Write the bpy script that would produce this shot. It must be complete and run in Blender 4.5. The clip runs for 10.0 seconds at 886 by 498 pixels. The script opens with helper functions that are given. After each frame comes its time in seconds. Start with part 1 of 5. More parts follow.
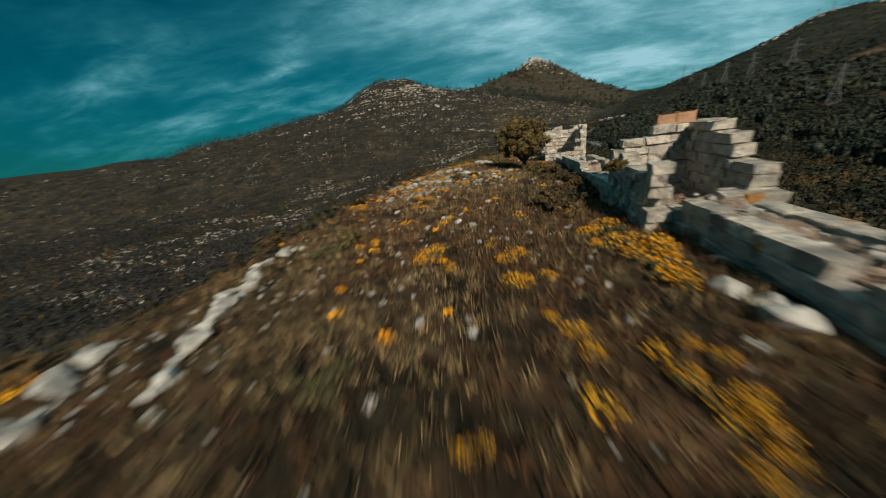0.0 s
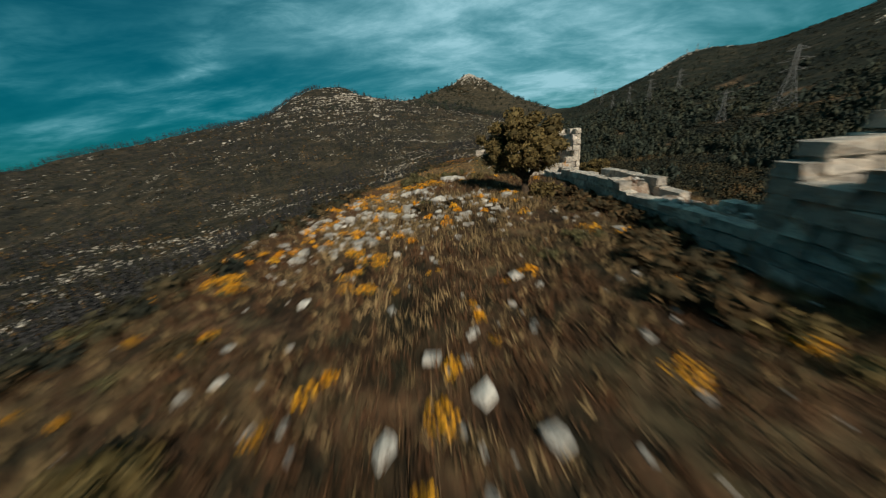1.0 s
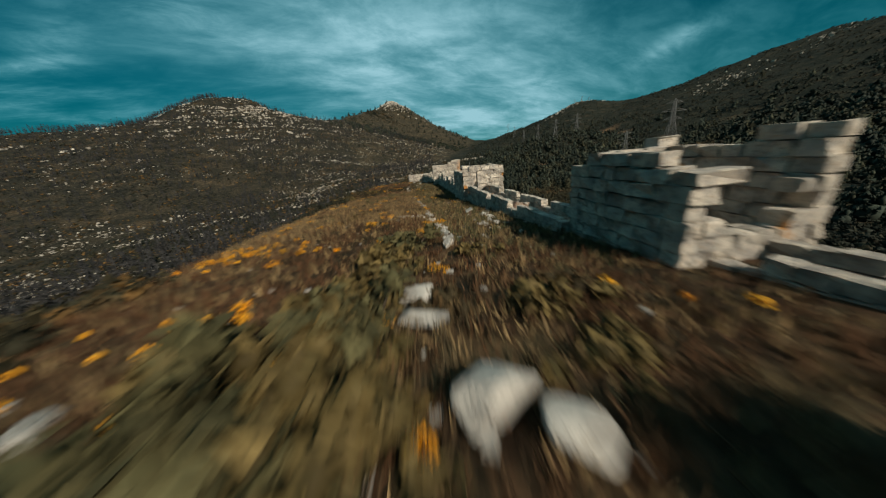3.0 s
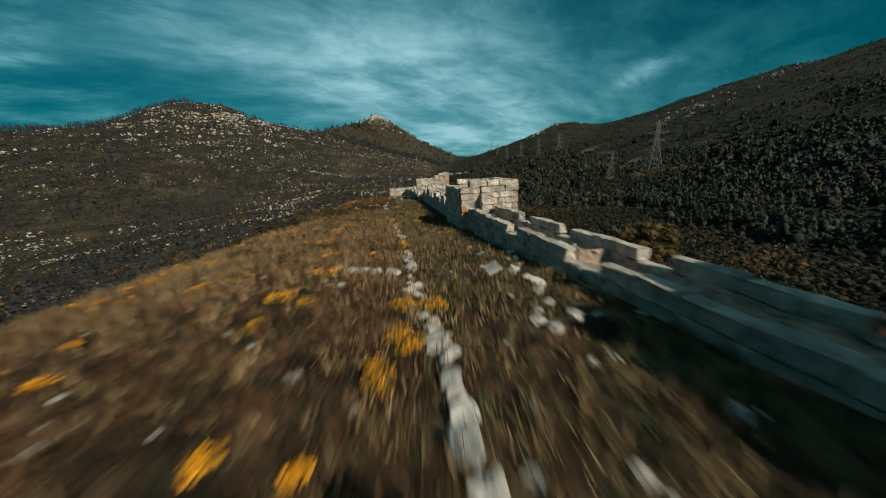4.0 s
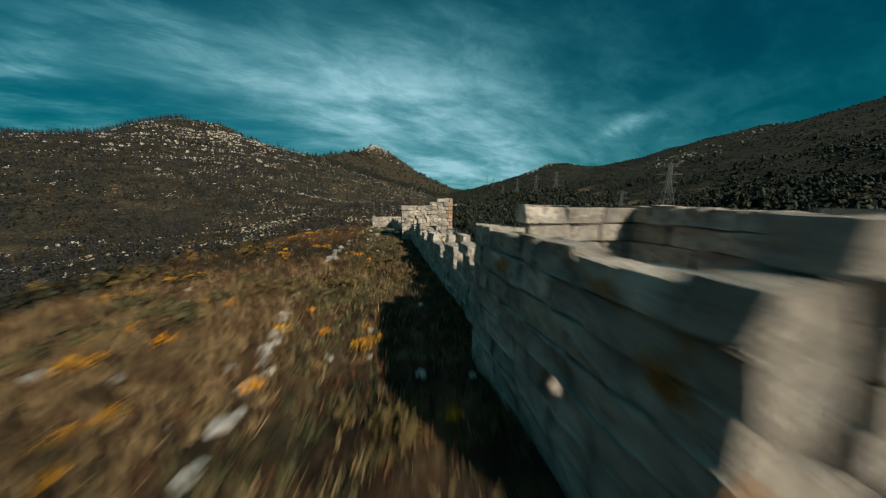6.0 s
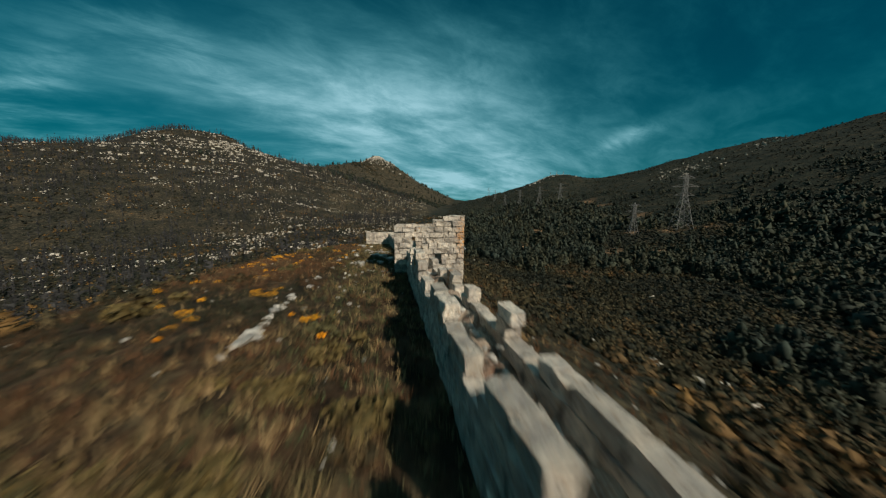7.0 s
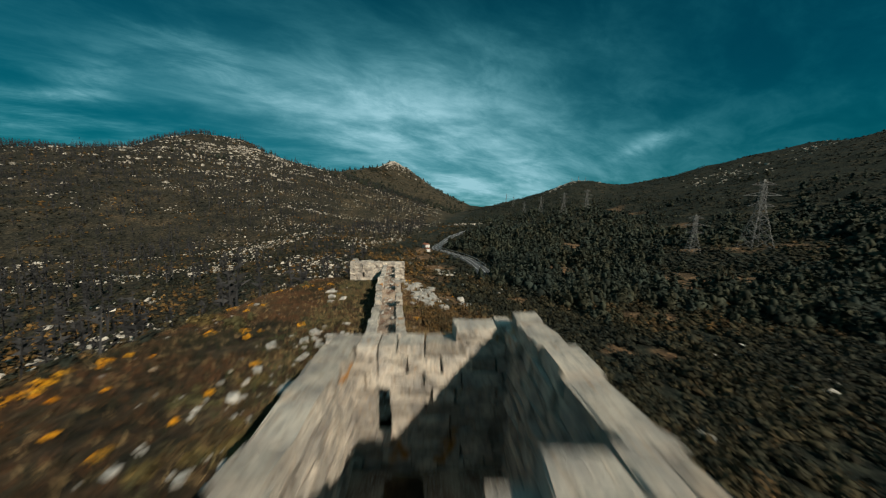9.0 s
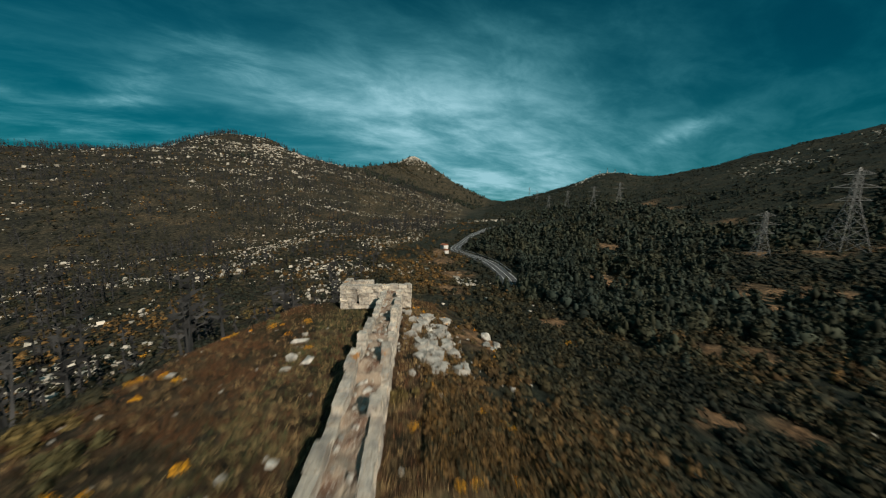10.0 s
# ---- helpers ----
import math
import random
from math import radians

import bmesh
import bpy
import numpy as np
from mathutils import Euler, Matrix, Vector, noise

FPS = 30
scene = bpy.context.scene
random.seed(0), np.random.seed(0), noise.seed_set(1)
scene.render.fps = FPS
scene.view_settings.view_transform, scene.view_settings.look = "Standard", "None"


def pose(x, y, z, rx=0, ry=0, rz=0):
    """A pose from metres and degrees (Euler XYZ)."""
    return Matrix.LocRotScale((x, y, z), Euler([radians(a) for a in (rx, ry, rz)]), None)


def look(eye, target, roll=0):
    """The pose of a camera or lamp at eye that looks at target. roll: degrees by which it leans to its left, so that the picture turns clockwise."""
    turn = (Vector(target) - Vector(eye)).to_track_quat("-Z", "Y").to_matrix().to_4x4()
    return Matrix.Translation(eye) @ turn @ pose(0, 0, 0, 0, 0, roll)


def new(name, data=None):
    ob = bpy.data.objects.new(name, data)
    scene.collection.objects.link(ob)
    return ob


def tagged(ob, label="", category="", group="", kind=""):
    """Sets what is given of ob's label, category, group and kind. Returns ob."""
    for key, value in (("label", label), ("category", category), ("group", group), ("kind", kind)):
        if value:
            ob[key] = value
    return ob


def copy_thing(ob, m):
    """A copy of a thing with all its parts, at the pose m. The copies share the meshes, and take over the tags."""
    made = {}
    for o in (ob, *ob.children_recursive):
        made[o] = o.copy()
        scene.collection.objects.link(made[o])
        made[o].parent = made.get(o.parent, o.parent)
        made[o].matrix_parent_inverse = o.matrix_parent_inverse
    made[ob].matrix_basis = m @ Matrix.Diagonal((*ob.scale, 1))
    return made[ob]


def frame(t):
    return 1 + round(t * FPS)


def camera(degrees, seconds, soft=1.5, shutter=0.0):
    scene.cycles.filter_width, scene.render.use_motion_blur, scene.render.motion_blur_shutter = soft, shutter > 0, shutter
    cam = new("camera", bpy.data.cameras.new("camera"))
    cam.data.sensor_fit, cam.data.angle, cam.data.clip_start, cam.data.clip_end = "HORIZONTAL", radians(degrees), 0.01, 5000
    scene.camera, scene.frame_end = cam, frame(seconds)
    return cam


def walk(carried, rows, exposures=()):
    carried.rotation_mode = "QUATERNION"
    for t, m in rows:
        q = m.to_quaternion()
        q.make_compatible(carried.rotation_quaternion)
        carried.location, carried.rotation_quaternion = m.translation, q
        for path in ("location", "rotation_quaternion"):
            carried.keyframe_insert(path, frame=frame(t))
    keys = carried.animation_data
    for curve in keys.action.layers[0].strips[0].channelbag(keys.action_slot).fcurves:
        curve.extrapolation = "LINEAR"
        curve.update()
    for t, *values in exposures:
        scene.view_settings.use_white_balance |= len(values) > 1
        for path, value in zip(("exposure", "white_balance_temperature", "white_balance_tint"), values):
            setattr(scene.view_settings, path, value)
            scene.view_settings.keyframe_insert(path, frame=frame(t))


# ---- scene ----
cam = camera(115.9, 10.0, soft=1.15, shutter=0.7)
PATH = [
    (0, (2.626, 0.539, 1.095), (2.449, 2.39, 0.358), -9.1),
    (0.5, (1.99, 6.002, 0.904), (2.005, 7.862, 0.17), -8.9),
    (1, (1.609, 11.48, 0.781), (1.814, 13.332, 0.054), -8.3),
    (1.5, (1.664, 16.893, 0.659), (2.041, 18.724, -0.053), -7.6),
    (2, (2.179, 22.147, 0.507), (2.703, 23.948, -0.187), -6.9),
    (2.5, (3.189, 27.32, 0.287), (3.821, 29.096, -0.381), -6.0),
    (4, (8.425, 41.903, -0.382), (9.278, 43.627, -0.932), -3.2),
    (4.5, (10.459, 46.402, -0.791), (11.348, 48.122, -1.291), -2.2),
    (5, (12.519, 50.8, -1.113), (13.438, 52.519, -1.558), -1.2),
    (5.5, (14.59, 55.109, -1.256), (15.521, 56.836, -1.645), -0.2),
    (6, (16.564, 59.416, -1.212), (17.5, 61.15, -1.554), 0.3),
    (7.5, (22.425, 72.219, -0.093), (23.35, 73.975, -0.336), 0.9),
    (8, (24.673, 77.043, 0.375), (25.582, 78.81, 0.148), 1.3),
    (8.5, (27.005, 81.945, 1.035), (27.89, 83.724, 0.812), 1.3),
    (9, (29.428, 86.906, 1.754), (30.271, 88.705, 1.521), 1.3),
    (9.5, (31.851, 91.903, 2.525), (32.629, 93.729, 2.278), 1.1),
    (10, (34.142, 96.832, 3.285), (34.851, 98.682, 3.013), 0.9),
]
walk(cam, [(t, look(eye, target, roll)) for t, eye, target, roll in PATH])

# ---------------------------------------------------------------- sun and sky
SUN_ELEV = radians(34)
SUN_FROM = Vector((0.17, -0.72, 0.0)).normalized()      # level way towards the sun
sun = new("sun", bpy.data.lights.new("sun", "SUN"))
sun.data.energy, sun.data.angle, sun.data.color = 4.1, radians(0.55), (1.0, 0.90, 0.74)
sun.matrix_world = look((0, 0, 60), Vector((0, 0, 60)) - (SUN_FROM * math.cos(SUN_ELEV) + Vector((0, 0, math.sin(SUN_ELEV)))))


def build_world():
    w = bpy.data.worlds.new("sky")
    scene.world = w
    w.use_nodes = True
    n, l = w.node_tree.nodes, w.node_tree.links
    n.clear()

    def node(kind, **values):
        o = n.new(kind)
        for k, v in values.items():
            o.inputs[k].default_value = v
        return o

    def maths(op, a, b):
        o = n.new("ShaderNodeMath")
        o.operation = op
        for i, v in enumerate((a, b)[:1 if op in ("ARCSINE", "ABSOLUTE") else 2]):
            if isinstance(v, (int, float)):
                o.inputs[i].default_value = v
            else:
                l.new(v, o.inputs[i])
        return o.outputs[0]

    def blend(kind, fac, a, b):
        o = n.new("ShaderNodeMix")
        o.data_type, o.blend_type = "RGBA", kind
        for i, v in ((0, fac), (6, a), (7, b)):
            if isinstance(v, (int, float, tuple)):
                o.inputs[i].default_value = v
            else:
                l.new(v, o.inputs[i])
        return o.outputs[2]

    sky = n.new("ShaderNodeTexSky")
    sky.sky_type, sky.sun_disc = "NISHITA", False
    sky.sun_elevation, sky.sun_rotation = SUN_ELEV, math.atan2(SUN_FROM.x, SUN_FROM.y)
    sky.air_density, sky.dust_density, sky.ozone_density = 1.3, 0.3, 2.5
    co = n.new("ShaderNodeTexCoord")
    sep = n.new("ShaderNodeSeparateXYZ")
    l.new(co.outputs["Generated"], sep.inputs[0])
    # the graded blue: deeper and greener overhead, paler and bluer at the skyline
    grade = n.new("ShaderNodeMapRange")
    grade.interpolation_type = "SMOOTHSTEP"
    grade.inputs["From Min"].default_value, grade.inputs["From Max"].default_value = 0.0, 0.26
    l.new(sep.outputs[2], grade.inputs[0])
    clear = blend("MULTIPLY", 1.0, sky.outputs[0], blend("MIX", grade.outputs[0], (0.008, 0.150, 0.195, 1), (0.0, 0.185, 0.198, 1)))
    # thin cirrus on a level sheet: the way divided by its height
    high = maths("ADD", maths("MAXIMUM", sep.outputs[2], 0.0), 0.22)
    comb = n.new("ShaderNodeCombineXYZ")
    l.new(maths("DIVIDE", sep.outputs[0], high), comb.inputs[0])
    l.new(maths("DIVIDE", sep.outputs[1], high), comb.inputs[1])

    def sheet(turn, scale, size, detail, low, top, shift=(0, 0, 0), twist=0.6):
        mp = node("ShaderNodeMapping", Location=shift, Rotation=(0, 0, radians(turn)), Scale=scale)
        l.new(comb.outputs[0], mp.inputs[0])
        t = node("ShaderNodeTexNoise", Scale=size, Detail=detail, Roughness=0.63, Distortion=twist)
        l.new(mp.outputs[0], t.inputs["Vector"])
        r = n.new("ShaderNodeMapRange")
        r.interpolation_type = "SMOOTHSTEP"
        r.inputs["From Min"].default_value, r.inputs["From Max"].default_value = low, top
        l.new(t.outputs[0], r.inputs[0])
        return r.outputs[0]

    streaks = sheet(-62, (0.42, 1.0, 1), 1.7, 11.0, 0.32, 0.70, (0.6, 0.2, 0), 0.3)
    wisps = sheet(-48, (0.6, 1.0, 1), 4.4, 10.0, 0.32, 0.70, (1.3, 0.4, 0), 0.5)
    around = maths("MULTIPLY", maths("ARCTAN2", sep.outputs[0], sep.outputs[1]), 57.296)
    above = maths("MULTIPLY", maths("ARCSINE", sep.outputs[2], 0.0), 57.296)

    def bank(az, el, wide, tall, slant=0.0):
        """A soft bank of cloud about a way in the sky, in degrees."""
        u = maths("SUBTRACT", around, az)
        v = maths("SUBTRACT", maths("SUBTRACT", above, el), maths("MULTIPLY", u, slant))
        q = maths("ADD", maths("POWER", maths("DIVIDE", maths("ABSOLUTE", u, 0.0), wide), 2.0), maths("POWER", maths("DIVIDE", maths("ABSOLUTE", v, 0.0), tall), 2.0))
        return maths("POWER", 2.718, maths("MULTIPLY", q, -1.0))

    def total(items):
        out = items[0]
        for i in items[1:]:
            out = maths("ADD", out, i)
        return out
    main = total([maths("MULTIPLY", bank(15, 17.5, 30, 7.5, -0.03), 0.90), maths("MULTIPLY", bank(32, 6, 26, 8), 0.84), maths("MULTIPLY", bank(22, 27, 30, 7), 0.30)])
    loose = total([maths("MULTIPLY", bank(-13, 21, 7, 2.2, -0.12), 0.9), maths("MULTIPLY", bank(-24, 27, 9, 4.0, -0.25), 1.0), maths("MULTIPLY", bank(-48, 13, 10, 3.0, 0.5), 0.6), maths("MULTIPLY", bank(-27, 13, 4, 3.0, 0.8), 0.9), maths("MULTIPLY", bank(-28, 11.5, 18, 1.7, 0.03), 0.9), maths("MULTIPLY", bank(60, 12.3, 4.5, 1.3, 0.3), 0.8), maths("MULTIPLY", bank(-38, 7, 22, 2.2, 0.09), 0.8)])
    ragged_main = maths("MULTIPLY", main, maths("ADD", maths("ADD", maths("MULTIPLY", streaks, 0.52), maths("MULTIPLY", wisps, 0.26)), 0.34))
    ragged_loose = maths("MULTIPLY", loose, maths("MULTIPLY", maths("MULTIPLY", streaks, maths("ADD", wisps, 0.35)), 0.52))
    # unseen cloud sheet above the view, added to brighten the shadows
    overhead = n.new("ShaderNodeMapRange")
    overhead.interpolation_type = "SMOOTHSTEP"
    overhead.inputs["From Min"].default_value, overhead.inputs["From Max"].default_value = 34.0, 60.0
    l.new(above, overhead.inputs[0])
    fill_sheet = maths("MULTIPLY", overhead.outputs[0], maths("ADD", maths("MULTIPLY", streaks, 0.25), 0.27))
    cover = maths("MINIMUM", total([ragged_main, ragged_loose, maths("MULTIPLY", maths("MULTIPLY", streaks, wisps), 0.12)]), 0.9)
    # thin veils keep the blue of the sky, thick ones whiten
    whole = blend("MIX", cover, clear, blend("MIX", maths("POWER", cover, 0.8), (0.0, 4.2, 4.9, 1), (3.7, 6.4, 7.2, 1)))
    whole = blend("MIX", fill_sheet, whole, (3.4, 6.6, 7.3, 1))
    bg = n.new("ShaderNodeBackground")
    bg.inputs[1].default_value = 0.1
    l.new(whole, bg.inputs[0])
    out = n.new("ShaderNodeOutputWorld")
    l.new(bg.outputs[0], out.inputs[0])


build_world()

# ---------------------------------------------------------------- the lie of the land
LINE_Y = [-80, -8, 4.1, 10.5, 17, 22.4, 30.4, 36.2, 42.5, 52, 60, 65, 76, 87.4, 93.5, 103, 112.1, 121.1, 205]
LINE_X = [-8, 6.2, 9, 10.75, 11.5, 11.9, 12.7, 14.4, 14.8, 17.2, 19.4, 21.1, 24.5, 27.9, 29.6, 32.1, 34.8, 37.2, 61]
CREST_Y = [-80, 0, 10, 18, 26, 36, 44, 57, 66, 76, 87, 102, 124, 145]
CREST_Z = [0.3, -3.1, -3.55, -3.5, -3.1, -3.5, -3.9, -4.9, -5.3, -5.6, -5.75, -6.1, -7.9, -10.2]
HALF_Y = [0, 30, 60, 95, 125, 150]
HALF = [18, 17, 17, 15, 11, 7]


def lattice(ix, iy, seed):
    h = (ix.astype(np.int64) * 374761393 + iy.astype(np.int64) * 668265263 + seed * 974711) & 0x7FFFFFFF
    h = ((h ^ (h >> 13)) * 1274126177) & 0x7FFFFFFF
    return ((h ^ (h >> 16)) & 0xFFFF) / 65535.0


def value_noise(x, y, seed=0):
    ix, iy = np.floor(x), np.floor(y)
    fx, fy = x - ix, y - iy
    fx, fy = fx * fx * (3 - 2 * fx), fy * fy * (3 - 2 * fy)
    a, b = lattice(ix, iy, seed), lattice(ix + 1, iy, seed)
    c, d = lattice(ix, iy + 1, seed), lattice(ix + 1, iy + 1, seed)
    return (a + (b - a) * fx) * (1 - fy) + (c + (d - c) * fx) * fy - 0.5


def fractal(x, y, size, octaves=4, seed=0):
    z, amp = 0, 1.0
    for i in range(octaves):
        z = z + amp * value_noise(x / size + 17.3 * i, y / size - 9.1 * i, seed + i)
        size, amp = size / 2.1, amp * 0.5
    return z


def ridge(x, y, crest, slope):
    """Height under a crest line that falls away on both sides."""
    best = np.full(np.shape(x), -1e4)
    for (x0, y0, z0), (x1, y1, z1) in zip(crest, crest[1:]):
        dx, dy = x1 - x0, y1 - y0
        u = np.clip(((x - x0) * dx + (y - y0) * dy) / (dx * dx + dy * dy), 0, 1)
        d = np.hypot(x - x0 - u * dx, y - y0 - u * dy)
        best = np.maximum(best, z0 + u * (z1 - z0) - slope * (np.sqrt(d * d + 200) - 14))
    return best


WEST_HILL = [(-1500, 150, 40), (-900, 330, 32), (-571, 499, 35), (-453, 584, 59), (-331, 699, 80), (-295, 729, 89), (-251, 770, 98), (-204, 808, 125), (-158, 841, 148), (-111, 871, 156), (-63, 918, 154), (-6, 972, 138), (51, 1052, 136), (107, 1149, 149)]
PEAK = [(107, 1149, 149), (203, 1360, 193), (320, 1522, 226), (434, 1618, 274), (504, 1556, 223), (589, 1440, 150), (660, 1318, 85), (697, 1241, 64), (1000, 1200, 20)]
KNOLL = [(513, 827, 16), (557, 771, 58), (583, 724, 72), (623, 673, 94), (670, 623, 103), (760, 588, 96), (828, 576, 105)]
EAST_HILL = [(828, 576, 105), (883, 520, 128), (937, 451, 153), (983, 384, 171), (1022, 321, 180), (1043, 271, 182), (1062, 218, 193), (1078, 174, 205), (1072, 36, 220), (1001, -136, 209), (800, -500, 150)]
SHELF = [(118, 160, -17.5), (173, 147.3, -16.9), (190.9, 134.6, -9.6), (240, 108, -2), (330, 60, 14), (460, 0, 50)]
SPUR = [(120, 190, -16), (180, 225, -9), (250, 268, 1), (315, 311, 7.5), (400, 420, 20)]
SOUTH_HILL = [(800, -500, 150), (200, -800, 70), (-500, -700, 35), (-1500, 150, 40)]
FAR_RANGE = [(-3400, 1000, 190), (-2719, 1865, 178), (-2634, 1983, 158), (-2513, 2134, 198), (-2298, 2364, 170), (-1500, 2900, 120), (300, 3300, 120), (1147, 2170, 112), (1300, 2080, 92), (1700, 1900, 70), (3000, 900, 120)]


# summits, shoulders and saddles along the crests: place, height, reach
SADDLES = [(-355, 674, 5, 58), (-281, 665, -3, 48), (-251, 709, -32, 45), (-215, 746, 6, 46), (-181, 800, 9, 49), (-138, 842, 8, 54), (-83, 879, 5, 59), (-21, 886, -26, 59), (41, 878, -20, 100), (325, 1528, 8, 169), (427, 1617, 10, 85), (511, 1565, 13, 102), (617, 1505, -15, 126), (708, 1364, -15, 149), (478, 731, -32, 80), (546, 696, -32, 65), (611, 673, -7, 74), (656, 591, 5, 82), (790, 578, 3, 85), (829, 502, -19, 85), (941, 445, -5, 97)]


def ground_z(x, y):
    x, y = np.asarray(x, float), np.asarray(y, float)
    n = (x - np.interp(y, LINE_Y, LINE_X)) * 0.96
    half = np.interp(y, HALF_Y, HALF)
    top = np.interp(y, CREST_Y, CREST_Z)
    left = np.maximum(-n - half, 0)
    right = np.maximum(n - 1.5, 0)
    mound = 0.85 * np.exp(-((n + 9) / 5) ** 2 - ((y - 31) / 6) ** 2)
    hollow = 0.85 * np.exp(-((n + 0.2) / 1.6) ** 2) * np.clip((y - 14) / 3, 0, 1) * np.clip((30 - y) / 4, 0, 1)
    fort = top + mound - hollow + 0.4 * np.exp(-((n + 8) / 5) ** 2) - 0.42 * (np.sqrt(left ** 2 + 9) - 3) - 0.46 * (np.sqrt(right ** 2 + 4) - 2)
    fort = fort - 0.45 * np.maximum(y - 133, 0) - 0.3 * np.maximum(-30 - y, 0)
    along = np.maximum((x - 60) * 0.45 + (y - 130) * 0.89, 0)
    floor = -17 + 0.035 * along - 0.12 * np.clip(30 - x, 0, 150)
    far = np.clip((np.hypot(x - 20, y - 60) - 60) / 250, 0, 1)
    parts = [fort, floor, ridge(x, y, WEST_HILL, 0.32), ridge(x, y, PEAK, 0.48), ridge(x, y, KNOLL, 0.31), ridge(x, y, EAST_HILL, 0.30), ridge(x, y, SHELF, 0.26), ridge(x, y, SPUR, 0.26), ridge(x, y, SOUTH_HILL, 0.3), ridge(x, y, FAR_RANGE, 0.15)]
    m = np.maximum.reduce(parts)
    k = 2.2
    z = m + k * np.log(sum(np.exp((p - m) / k) for p in parts)) - 0.0
    for sx, sy, height, reach in SADDLES:
        z = z + height * np.exp(-((x - sx) ** 2 + (y - sy) ** 2) / reach ** 2)
    return z + far * 7 * fractal(x, y, 80, 5, 3) + 0.2 * fractal(x, y, 3.1, 3, 11) + 0.5 * far * fractal(x, y, 9, 3, 5)


def gz(x, y):
    return float(ground_z(np.array([x]), np.array([y]))[0])

# ---------------------------------------------------------------- materials
def material(name, base, dark=None, rough=0.9, scale=3.0, bump=0.3, third=None, random=0.0, fine=9.0, lo=0.36, hi=0.64, third_at=(0.54, 0.66), island=False, spec=0.25, metal=0.0):
    """Two or three colours mixed by noise at two scales, with bump, in metres."""
    m = bpy.data.materials.new(name)
    m.use_nodes = True
    n, l = m.node_tree.nodes, m.node_tree.links
    b = n["Principled BSDF"]
    b.inputs["Roughness"].default_value, b.inputs["Specular IOR Level"].default_value, b.inputs["Metallic"].default_value = rough, spec, metal
    geo = n.new("ShaderNodeNewGeometry")
    one, two = n.new("ShaderNodeTexNoise"), n.new("ShaderNodeTexNoise")
    one.inputs["Scale"].default_value, one.inputs["Detail"].default_value = scale, 8.0
    two.inputs["Scale"].default_value, two.inputs["Detail"].default_value = scale * fine, 5.0
    for t in (one, two):
        l.new(geo.outputs["Position"], t.inputs["Vector"])
    ramp = n.new("ShaderNodeValToRGB")
    ramp.color_ramp.elements[0].position, ramp.color_ramp.elements[1].position = lo, hi
    ramp.color_ramp.elements[0].color = (*(dark or [c * 0.6 for c in base]), 1)
    ramp.color_ramp.elements[1].color = (*base, 1)
    l.new(one.outputs[0], ramp.inputs[0])
    col = ramp.outputs[0]
    if third:
        r2 = n.new("ShaderNodeMapRange")
        r2.inputs["From Min"].default_value, r2.inputs["From Max"].default_value = third_at
        l.new(two.outputs[0], r2.inputs[0])
        mx = n.new("ShaderNodeMix"); mx.data_type = "RGBA"
        mx.inputs[7].default_value = (*third, 1)
        l.new(r2.outputs[0], mx.inputs[0]); l.new(col, mx.inputs[6])
        col = mx.outputs[2]
    if random:
        mr, hsv = n.new("ShaderNodeMapRange"), n.new("ShaderNodeHueSaturation")
        mr.inputs["To Min"].default_value, mr.inputs["To Max"].default_value = 1 - random, 1 + random
        if island:
            l.new(geo.outputs["Random Per Island"], mr.inputs[0])
        else:
            info = n.new("ShaderNodeObjectInfo")
            l.new(info.outputs["Random"], mr.inputs[0])
        l.new(mr.outputs[0], hsv.inputs["Value"]); l.new(col, hsv.inputs["Color"])
        col = hsv.outputs[0]
    l.new(col, b.inputs["Base Color"])
    bp = n.new("ShaderNodeBump")
    bp.inputs["Strength"].default_value, bp.inputs["Distance"].default_value = bump, 0.04
    l.new(two.outputs[0], bp.inputs["Height"]); l.new(bp.outputs[0], b.inputs["Normal"])
    return m


